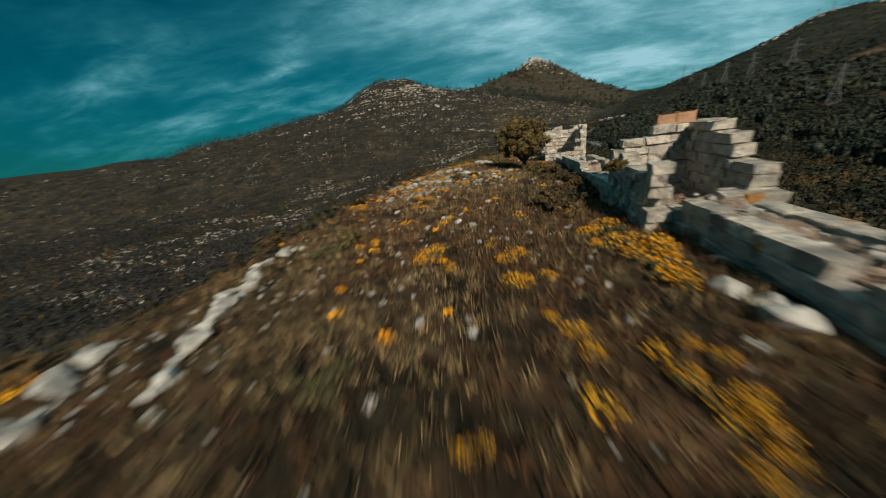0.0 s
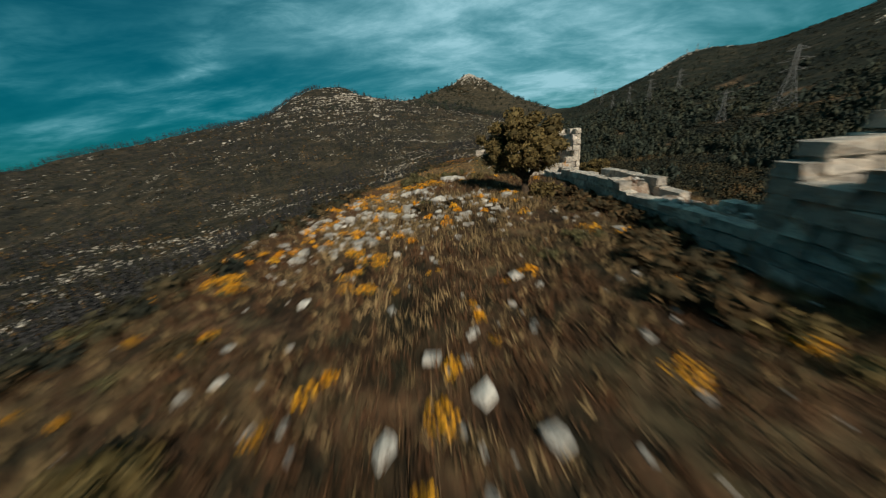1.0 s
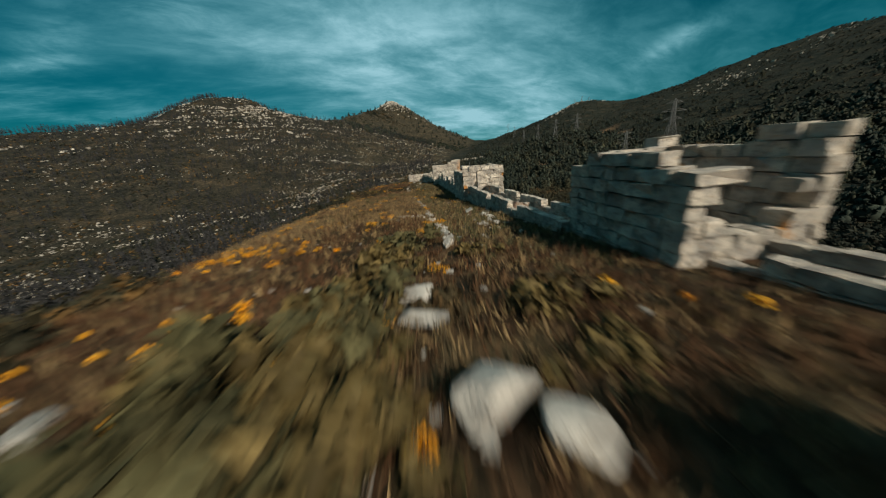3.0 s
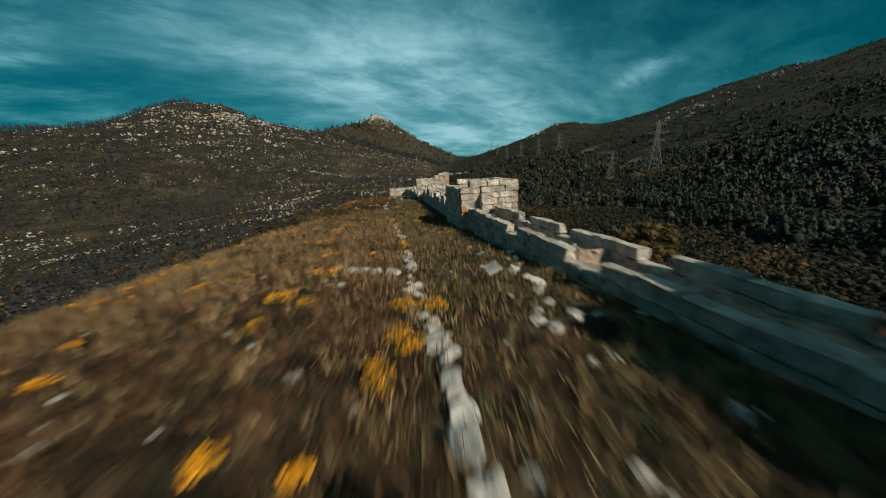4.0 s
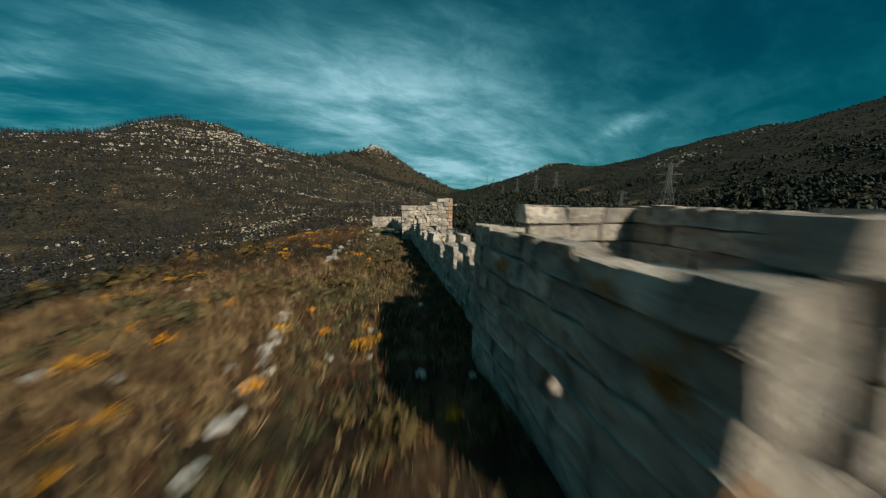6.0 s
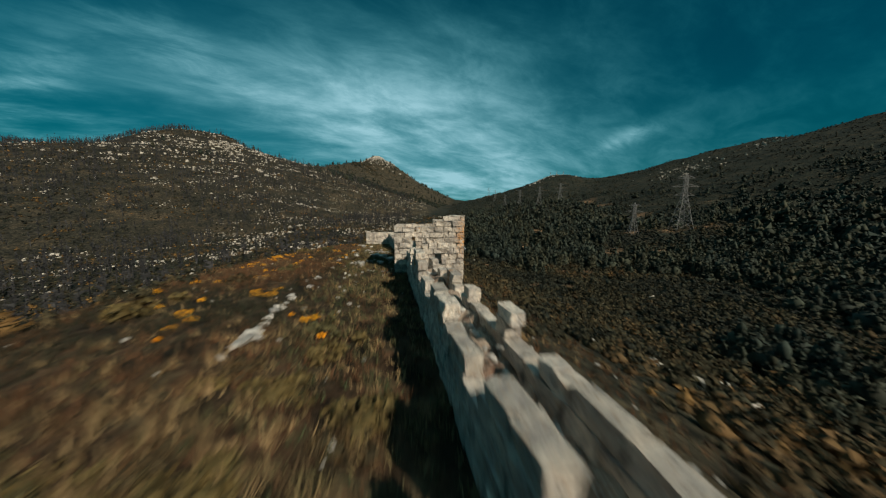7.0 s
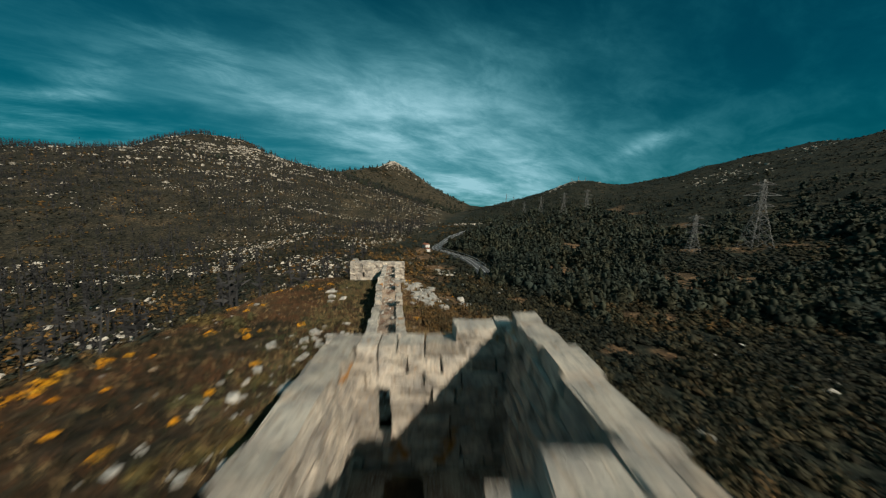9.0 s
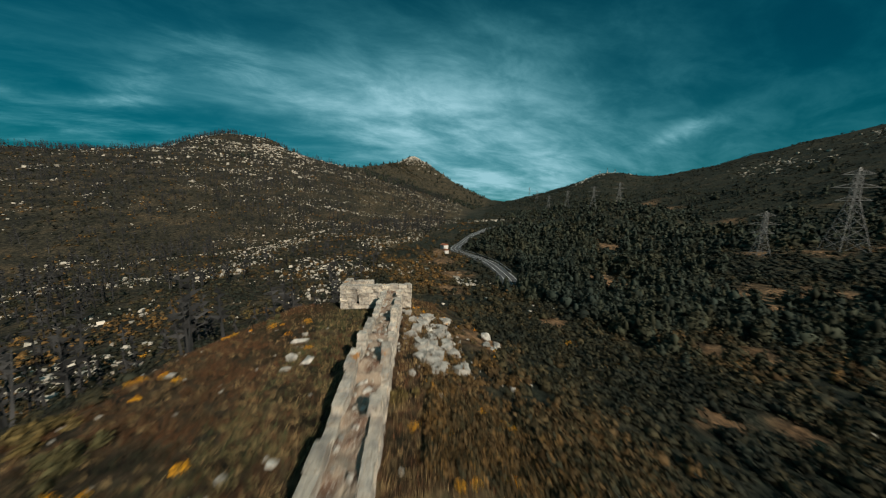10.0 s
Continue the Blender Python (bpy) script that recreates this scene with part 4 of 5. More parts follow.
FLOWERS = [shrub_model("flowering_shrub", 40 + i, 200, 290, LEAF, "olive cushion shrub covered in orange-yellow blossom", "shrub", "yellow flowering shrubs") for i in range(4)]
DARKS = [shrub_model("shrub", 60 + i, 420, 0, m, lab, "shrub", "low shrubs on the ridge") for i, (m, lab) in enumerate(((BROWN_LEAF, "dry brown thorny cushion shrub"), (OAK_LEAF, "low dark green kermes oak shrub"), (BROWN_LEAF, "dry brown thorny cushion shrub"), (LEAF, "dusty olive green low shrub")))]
used = set()
sr = random.Random(77)


def plant(models, x, y, size, tall=1.0, pick=None):
    i = sr.randrange(len(models)) if pick is None else pick
    m = pose(x, y, gz(x, y) - 0.05 * size, sr.uniform(-6, 6), sr.uniform(-6, 6), sr.uniform(0, 360)) @ Matrix.Diagonal((size * sr.uniform(0.85, 1.2), size * sr.uniform(0.85, 1.2), size * tall * sr.uniform(0.8, 1.15), 1))
    key = models[i].name
    if key not in used:
        used.add(key)
        models[i].matrix_basis = m
        return models[i]
    made = copy_thing(models[i], Matrix.Identity(4))
    made.matrix_basis = m
    return made


def cluster(x, y, size):
    for _ in range(3 if size > 0.7 else 2):
        plant(FLOWERS, x + sr.gauss(0, 0.42 * size), y + sr.gauss(0, 0.42 * size), size * sr.uniform(0.55, 0.95), 0.95)


SOUTH = [(0.7, 10.2, 1.0), (2.1, 9.1, 0.6), (4, 9.6, 0.8), (4.4, 7.5, 0.8), (3.7, 11.1, 0.6), (8.1, 12.2, 1.2), (8, 10.3, 1.2), (8.1, 8.6, 1.2), (8.2, 7.5, 1.1), (6.4, 3.6, 0.75), (6.7, 4.5, 0.6), (6, 2.6, 0.6), (2.5, 2.9, 0.4), (4.7, 5.1, 0.6), (-1.4, 15.1, 0.8), (-5.1, 21.1, 0.9), (-4.7, 18.4, 0.8), (-6.4, 16.6, 0.8), (-7.6, 17.2, 0.7), (-0.3, 22, 0.6), (2.9, 15.9, 0.4), (4.4, 6, 0.5), (8.2, 20.3, 0.6)]
SOUTH2 = [(2.6, 17.1, 0.7), (4, 18, 0.4), (-0.6, 19.7, 0.8), (-0, 21.1, 0.7), (0.7, 18.7, 0.5), (-0.2, 19.2, 1.0), (8.2, 20.7, 0.8), (-0.9, 30.6, 0.6), (7.1, 24.7, 0.5), (0.3, 20.6, 0.9), (-0.8, 20.2, 1.1), (-5.4, 21.9, 0.9), (-6.5, 19.3, 1.0), (1.9, 19.3, 0.5), (2.5, 30.5, 0.9), (3.4, 31.3, 0.8), (0.4, 29.8, 0.5), (7.4, 26.5, 0.8), (0.8, 32.7, 0.5), (-0.1, 27.6, 0.5), (-1.9, 34.1, 0.6), (-4, 39.7, 0.8), (3.9, 32.5, 0.6), (2.6, 30.9, 0.7), (3.6, 30.7, 0.8), (4.1, 30.3, 0.5), (6.1, 32.3, 0.5), (7.3, 39.5, 0.6), (2.2, 30, 0.6)]
MIDDLE = [(10.5, 48, 0.9), (9.7, 47, 0.8), (9.3, 46, 0.6), (7.2, 50.1, 0.6), (18.5, 67.2, 0.6), (16.1, 68.7, 0.5), (13.4, 66.4, 0.6), (11.4, 69.7, 0.6), (7.6, 50.9, 0.8), (10.7, 48.7, 0.7), (10.8, 47.9, 0.6), (4.4, 56, 0.8), (5.3, 56.5, 0.6), (5.6, 57.4, 0.4), (11.6, 78.9, 0.8), (14, 60.5, 0.4), (17.8, 59.6, 0.6), (14.2, 61.2, 0.6), (18, 66.7, 0.6), (18.5, 60.8, 0.5), (11.1, 77.7, 0.8), (10, 75.6, 0.8), (15.8, 84.2, 0.7), (10.9, 66.9, 0.8), (13.1, 64.8, 0.6), (3.2, 61.8, 0.9), (3.8, 68.9, 0.9), (7.2, 72, 0.9), (1.4, 58.8, 0.9), (7.6, 75.8, 0.9)]
NORTH = [(30.2, 104.2, 0.7), (24.5, 117.9, 0.7), (22.5, 118, 0.8), (0.7, 139.5, 0.8), (-1.9, 140.4, 0.9), (38.7, 105.4, 0.7), (37.1, 101.4, 0.8), (45.6, 109.2, 0.7), (43.6, 104.7, 0.7), (40, 111.9, 0.6), (36.7, 102.6, 0.6), (23, 109.3, 0.7), (25.4, 108.3, 0.7), (18.6, 86, 0.6), (19.1, 85.8, 0.6), (16.1, 91.7, 0.7), (23.6, 98, 0.6), (20.7, 96.1, 0.7), (18.9, 93.9, 0.7), (16, 82.5, 0.7), (24, 95, 0.5), (32.1, 118.7, 0.6), (18.2, 87.2, 0.6), (19, 87, 0.6), (18.2, 91.7, 0.7), (6.1, 151.4, 1.0), (25.1, 123.7, 0.8), (28.2, 124.6, 0.8), (38.7, 107.6, 0.7), (41.4, 110, 0.8), (42.9, 108.8, 0.8), (39.7, 112, 0.6), (46.3, 127, 0.8), (45.4, 108.7, 0.8), (37.5, 108.5, 0.5), (65.6, 119.6, 1.4), (65.3, 125.9, 1.2), (31, 124.7, 0.8), (40.9, 105.7, 0.8), (-1.4, 140.5, 0.9), (-7.5, 145.4, 0.9)]
for x, y, s in SOUTH + SOUTH2 + MIDDLE + NORTH:
    cluster(x, y, s * (0.62 if 13 < y < 21 else 1))


def flower_drifts():
    """Low blossom scattered through the grass, thickest along the western edge of the crown."""
    r = np.random.default_rng(19)
    k = 2000
    y = r.uniform(-6, 127, k)
    half = np.interp(y, HALF_Y, HALF)
    x = np.interp(y, LINE_Y, LINE_X) - half * np.where(r.uniform(0, 1, k) < 0.55, r.normal(0.97, 0.10, k), r.uniform(0.05, 1.1, k))
    more = 90
    x, y = np.concatenate([x, np.where(r.uniform(0, 1, more) < 0.5, r.normal(-0.8, 1.6, more), r.uniform(-9, 7.5, more))]), np.concatenate([y, np.where(r.uniform(0, 1, more) < 0.5, r.normal(19.6, 1.6, more), r.uniform(20, 36, more))])
    k += more
    y3 = r.uniform(94, 130, 420)
    x, y = np.concatenate([x, np.interp(y3, LINE_Y, LINE_X) + r.uniform(3, 13, 420)]), np.concatenate([y, y3])
    k += 420
    ok = (fractal(x, y, 5.0, 3, 51) > r.uniform(-0.05, 0.42, k)) & ~((np.abs(y - 51) < 8) & (x > np.interp(y, LINE_Y, LINE_X) - 5))
    ok &= (y < 82) | (r.uniform(0, 1, k) < 0.25)
    x, y = x[ok], y[ok]
    k, n = len(x), 60
    rad = r.uniform(0.12, 0.36, k)
    c = np.stack([x, y, ground_z(x, y)], -1)[:, None, :] + np.abs(puff(k * n, r, 0.2).reshape(k, n, 3)) * (1, 1, 0.8) * np.where(r.uniform(0, 1, (k, n, 3)) < 0.5, -1, 1) ** np.array((1, 1, 0)) * rad[:, None, None] + (0, 0, 0.12)
    v, f = leaf_quads(c.reshape(-1, 3), 0.05, r, 0.3, three=True)
    return tagged(tint(raw("flower_drift", v, f, YELLOW), np.repeat(r.uniform(0, 1, k), n * 3)), "orange-yellow wild flowers along the grassy edge", "flowers", kind="stuff")


flower_drifts()
# dark low shrubs: single ones by the wall, mats on the crown and over its edge
for x, y, s, i in [(7.6, 15.6, 2.0, 0), (8.6, 17.7, 2.2, 0), (8.9, 19.4, 1.8, 2), (10, 23.7, 1.8, 0), (11.4, 26.2, 2.0, 0), (7.9, 14.7, 1.4, 1), (10.5, 26.6, 1.8, 0), (12.1, 24.5, 2.0, 2), (11.9, 22.7, 2.0, 0), (11.4, 22.5, 1.8, 2), (12.1, 26.1, 2.0, 0), (9.4, 24.7, 1.5, 2), (11.9, 20.4, 1.8, 0), (-3.5, 14.5, 1.8, 1), (-4.3, 13.3, 1.6, 3), (-10.3, 18.4, 2.6, 0), (-77.9, 65.2, 2.4, 1), (3.2, 34.6, 2.3, 3), (4.1, 34.3, 2.0, 1), (2.7, 37, 2.4, 1), (4.7, 36.3, 2.2, 3), (3.6, 36.7, 2.4, 1), (8.3, 36, 1.6, 1), (7.8, 34.4, 1.4, 1), (4.6, 37.4, 2.2, 1), (5.3, 39.9, 2.0, 1), (3, 35, 1.6, 3), (6.3, 41.5, 2.0, 1), (7.2, 42.5, 1.8, 3), (13.6, 85.8, 2.2, 1), (8.4, 78.9, 2.4, 1), (16.7, 90.9, 1.6, 0), (23.5, 159.6, 2.6, 1), (17, 161.2, 2.6, 1), (9.4, 156, 2.6, 0), (37, 110.6, 1.5, 1), (24.4, 109.9, 1.6, 3), (21.6, 113.3, 2.0, 1), (8.3, 11.4, 1.0, 3)]:
    plant(DARKS, x, y, s, 0.85, i)
for i in range(230):
    y = sr.uniform(-2, 129) if i < 150 else sr.uniform(70, 124)
    half = np.interp(y, HALF_Y, HALF)
    x = np.interp(y, LINE_Y, LINE_X) - half * sr.uniform(0.15, 1.25)
    if fractal(np.array([x]), np.array([y]), 12, 2, 61)[0] > 0.02:
        plant(DARKS, x, y, sr.uniform(0.7, 1.7) if i < 150 else sr.uniform(1.4, 2.6), 0.7 if i < 150 else 0.45)


def oak(x, y, seed, size=1.0):
    """A round evergreen oak: forked trunk, limbs, and a crown of many leaf clumps with gaps."""
    r = np.random.default_rng(seed)
    ob = tagged(new("tree"), "round evergreen oak with dense olive-brown crown", "tree")
    z = gz(x, y)
    ob.matrix_basis = pose(x, y, z) @ Matrix.Scale(size, 4)
    bm = bmesh.new()
    tube(bm, [(0, 0, -0.3), (0.05, 0.02, 0.5), (0.12, 0.0, 1.1), (0.1, 0.1, 1.9)], [0.30, 0.22, 0.19, 0.13], 9)
    tips = []
    for i in range(9):
        a = i * 0.7 + r.uniform(-0.2, 0.2)
        reach, top = r.uniform(1.0, 1.9), r.uniform(1.9, 4.2)
        mid = (math.cos(a) * reach * 0.45, math.sin(a) * reach * 0.45, 0.8 + 0.4 * (top - 0.8))
        end = (math.cos(a) * reach, math.sin(a) * reach, top)
        tube(bm, [(0.08, 0.03, 0.7 + 0.1 * i / 2), mid, end], [0.10, 0.07, 0.03], 6)
        tips.append(end)
    part("trunk", bm, BARK, ob, "grey-brown forked trunk and limbs")
    pts, shade, hearts = [], [], []
    for i in range(130):
        d = unit(r.normal(size=3))
        k = r.uniform(0.55, 1.0)
        c = np.array((-0.1, 0.0, 2.9)) + d * (2.25, 2.15, 1.6) * k * (1 + 0.14 * math.sin(3 * i))
        c[2] = max(c[2], 1.4 + r.uniform(0, 0.3))
        rad = r.uniform(0.32, 0.58)
        pts.append(c + puff(150, r, 0.5) * (rad, rad, rad * 0.8))
        shade.append(np.full(150 * 3, r.uniform(0, 1)))
        hearts.append((*c, rad))
    # hearts fill the crown; their dark tint paints the shade between clumps
    hearts = np.array(hearts)
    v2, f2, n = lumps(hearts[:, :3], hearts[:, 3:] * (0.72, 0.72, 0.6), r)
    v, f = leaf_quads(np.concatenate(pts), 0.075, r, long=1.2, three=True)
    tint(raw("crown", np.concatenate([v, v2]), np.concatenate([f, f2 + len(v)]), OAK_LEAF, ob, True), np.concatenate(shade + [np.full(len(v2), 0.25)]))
    return ob


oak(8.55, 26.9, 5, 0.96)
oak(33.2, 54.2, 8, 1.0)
ivy = plant(DARKS, 9.5, 13.5, 0.9, 1.0, 1)
ivy.location.z = -1.35
plant(DARKS, 9.3, 26.0, 1.4, 1.0, 1)
plant(DARKS, 10.2, 28.2, 1.5, 1.0, 1)


# ---------------------------------------------------------------- grass
def grass():
    r = np.random.default_rng(3)
    k = 88000
    y = r.uniform(-8, 133, k)
    line, half = np.interp(y, LINE_Y, LINE_X), np.interp(y, HALF_Y, HALF)
    x = line + r.uniform(-1.2, 0.62, k) * half
    patch = fractal(x, y, 3.2, 3, 71)
    keep = (patch > r.uniform(-0.75, 0.25, k)) & ((x < line + 2.4) | (y > 93) | (r.uniform(0, 1, k) < 0.3))
    wall = (x > line - 0.15) & (x < line + 2.4)
    x, y, line = x[keep & ~wall], y[keep & ~wall], line[keep & ~wall]
    k = len(x)
    # which grass grows where: straw on the western back, olive beside the wall, brown and rust to the south
    n, f = x - line, fractal(x, y, 6.0, 4, 73)
    mid = np.clip((y - 45) / 9, 0.15, 1) * np.clip((y - 36) / 8, 0, 1) * np.clip((82 - y) / 8, 0, 1)
    straw = mid * np.clip((-n - 4.6) / 1.5, 0, 1)
    north = np.where(n < 0, 0.07, 0.6) * np.clip((y - 90) / 8, 0, 1) * np.clip((132 - y) / 6, 0, 1) * ((n > 2.5) | (n < -2))
    olive = np.clip((y - 36) / 8, 0, 1) * np.clip((n + 6.5) / 1.5, 0, 1) * (n < 1)
    t = np.where(r.uniform(0, 1, k) < np.maximum(straw * 0.7, north), np.where(r.uniform(0, 1, k) < 0.3, 0.27, 0.68), np.where(r.uniform(0, 1, k) < olive * 0.62, 0.95, 0.36 + 0.55 * f - 0.24 * np.clip((y - 74) / 10, 0, 1) * (n < -2)))
    t = t + r.normal(0, 0.10, k)
    pale = r.uniform(0, 1, k) < np.where((y > 78) & (n < -2), 0.05, 0.17) + 0.35 * np.exp(-((x + 0.5) / 3.5) ** 2 - ((y - 19.5) / 3) ** 2)
    t = np.clip(np.where(pale, 0.75, t), 0, 1)
    blades = 10
    x, y, z, t, lush = (np.repeat(a, blades) for a in (x, y, ground_z(x, y), t, r.uniform(0.6, 1.3, k) * (1 + 0.35 * straw)))
    k = len(x)
    x, y = x + r.normal(0, 0.08, k), y + r.normal(0, 0.08, k)
    h = r.uniform(0.12, 0.42, k) * lush
    a, lean = r.uniform(0, 6.283, k), r.normal(0, 0.11, (k, 2))
    w = r.uniform(0.008, 0.026, k)
    base = np.stack([x, y, z - 0.03], -1)
    side = np.stack([np.cos(a) * w, np.sin(a) * w, np.zeros(k)], -1)
    tip = base + np.stack([lean[:, 0], lean[:, 1], h], -1)
    v = np.stack([base - side, base + side, tip], 1).reshape(-1, 3)
    return tagged(tint(raw("grass", v, np.arange(3 * k).reshape(k, 3), BLADE), np.repeat(t, 3)), "dry brown, straw and olive grass covering the ridge", "grass", kind="stuff")


grass()
# ---------------------------------------------------------------- information board
def sign_board(x, y, heading):
    ob = tagged(new("information_board"), "slanted cream information board with a red edge on a post", "sign")
    ob.matrix_basis = pose(x, y, gz(x, y), 0, 0, heading)
    for dx in (-0.25, 0.25):
        bm = bmesh.new()
        strut(bm, (dx, 0.05, -0.2), (dx, 0.05, 0.60), 0.06)
        part("post", bm, RUST, ob)
    tilt = pose(0, 0, 0.64, 27, 0, 0)
    bm = bmesh.new()
    bmesh.ops.create_cube(bm, size=1, matrix=tilt @ Matrix.Diagonal((0.78, 0.46, 0.035, 1)))
    bmesh.ops.bevel(bm, geom=bm.edges[:], offset=0.008, segments=1, affect="EDGES")
    panel = part("panel", bm, CREAM, ob, "faded cream panel")
    bm = bmesh.new()
    bmesh.ops.create_cube(bm, size=1, matrix=tilt @ Matrix.Translation((0.02, 0.2, 0.022)) @ Matrix.Diagonal((0.6, 0.022, 0.008, 1)))
    part("edge_strip", bm, REDPAINT, ob, "red strip along the upper edge")
    for k in range(5):
        bm = bmesh.new()
        bmesh.ops.create_cube(bm, size=1, matrix=tilt @ Matrix.Translation((-0.14 + 0.02 * (k % 2), 0.11 - 0.05 * k, 0.021)) @ Matrix.Diagonal((0.34, 0.008, 0.004, 1)))
        part("text_bar", bm, RUST, ob)
    return ob


sign_board(13.5, 48.67, 248)


# ---------------------------------------------------------------- road, houses in the pass
ROAD = [(76, 155), (79, 161), (82, 170), (85, 182), (85, 194), (83.8, 205), (85, 214), (90, 223), (98, 234), (106, 245), (118, 258), (134, 272), (152, 288)]


def smooth_line(pts, step):
    out, P = [], [Vector((*p, 0)) for p in pts]
    for i in range(len(P) - 1):
        a, b, c, d = P[max(i - 1, 0)], P[i], P[i + 1], P[min(i + 2, len(P) - 1)]
        k = max(2, int((c - b).length / step))
        for j in range(k):
            t = j / k
            out.append(0.5 * ((2 * b) + (c - a) * t + (2 * a - 5 * b + 4 * c - d) * t * t + (3 * b - a - 3 * c + d) * t ** 3))
    return out + [P[-1]]


ROAD_LINE = smooth_line(ROAD, 2.0)
road_h = np.array([gz(p.x, p.y) for p in ROAD_LINE])
road_h = np.convolve(np.pad(road_h, 6, mode="edge"), np.ones(13) / 13, "valid") + 0.35


def ribbon(name, lo, hi, lift, mat, drop=0.0):
    v, f = [], []
    for i, p in enumerate(ROAD_LINE):
        d = (ROAD_LINE[min(i + 1, len(ROAD_LINE) - 1)] - ROAD_LINE[max(i - 1, 0)]).normalized()
        s = Vector((d.y, -d.x, 0))
        for o, dz in ((lo - drop * 2, -drop), (lo, 0), (hi, 0), (hi + drop * 2, -drop)):
            q = p + s * o
            v.append((q.x, q.y, road_h[i] + lift + dz))
    for i in range(len(ROAD_LINE) - 1):
        for j in range(3):
            f.append((4 * i + j, 4 * i + j + 1, 4 * i + j + 5, 4 * i + j + 4))
    return raw(name, v, f, mat)


tagged(ribbon("road", -1.9, 1.9, 0, ASPHALT, 0.6), "two-lane asphalt road winding through the pass", "road", kind="structure")
tagged(ribbon("trim", -1.75, -1.62, 0.05, PAINT), "white line along the road edge", "road line", kind="structure")
tagged(ribbon("trim", 1.62, 1.75, 0.05, PAINT), "white line along the road edge", "road line", kind="structure")

tagged(ribbon("trim", -0.07, 0.07, 0.05, PAINT), "white centre line of the road", "road line", kind="structure")


def guard_rail():
    ob = tagged(new("guard_rail"), "grey steel guard rail beside the road", "guard rail")
    bm, k = bmesh.new(), 0
    last = None
    for i, p in enumerate(ROAD_LINE[6:30]):
        j = i + 6
        d = (ROAD_LINE[min(j + 1, len(ROAD_LINE) - 1)] - ROAD_LINE[j - 1]).normalized()
        q = p + Vector((d.y, -d.x, 0)) * 2.2 + Vector((0, 0, road_h[j] + 0.6))
        if last:
            strut(bm, last, q, 0.22)
        if i % 3 == 0:
            post = bmesh.new()
            strut(post, q - Vector((0, 0, 0.9)), q, 0.12)
            part("post", post, STEEL, ob)
        last = q
    part("rail", bm, STEEL, ob)
    return ob


guard_rail()


def house(x, y, turn, w, d, h):
    ob = tagged(new("house"), "small white plastered roadside house with tiled roof", "house", "houses in the pass")
    ob.matrix_basis = pose(x, y, gz(x, y), 0, 0, turn)
    bm = bmesh.new()
    bmesh.ops.create_cube(bm, size=1, matrix=Matrix.Translation((0, 0, h / 2 - 0.6)) @ Matrix.Diagonal((w, d, h + 1.2, 1)))
    part("wall", bm, PLASTER, ob)
    bm = bmesh.new()
    v = [bm.verts.new(c) for c in ((-w * .56, -d * .6, h - .05), (w * .56, -d * .6, h - .05), (w * .56, d * .6, h - .05), (-w * .56, d * .6, h - .05), (-w * .56, 0, h + d * .28), (w * .56, 0, h + d * .28))]
    for q in ((0, 1, 5, 4), (2, 3, 4, 5), (0, 4, 3), (1, 2, 5), (3, 2, 1, 0)):
        bm.faces.new([v[i] for i in q])
    part("roof", bm, ROOFTILE, ob, "low red tiled roof")
    for u in (-0.25, 0.25):
        bm = bmesh.new()
        bmesh.ops.create_cube(bm, size=1, matrix=Matrix.Translation((u * w, -d / 2 - 0.02, h * 0.55)) @ Matrix.Diagonal((w * 0.16, 0.08, h * 0.32, 1)))
        part("window", bm, DARKPANE, ob)
    bm = bmesh.new()
    bmesh.ops.create_cube(bm, size=1, matrix=Matrix.Translation((0, -d / 2 - 0.02, h * 0.35)) @ Matrix.Diagonal((w * 0.14, 0.08, h * 0.7, 1)))
    part("door", bm, RUST, ob)
    return ob


house(80.5, 216, 100, 3.0, 2.4, 1.9)
house(77.5, 206, 80, 2.2, 1.8, 1.4)


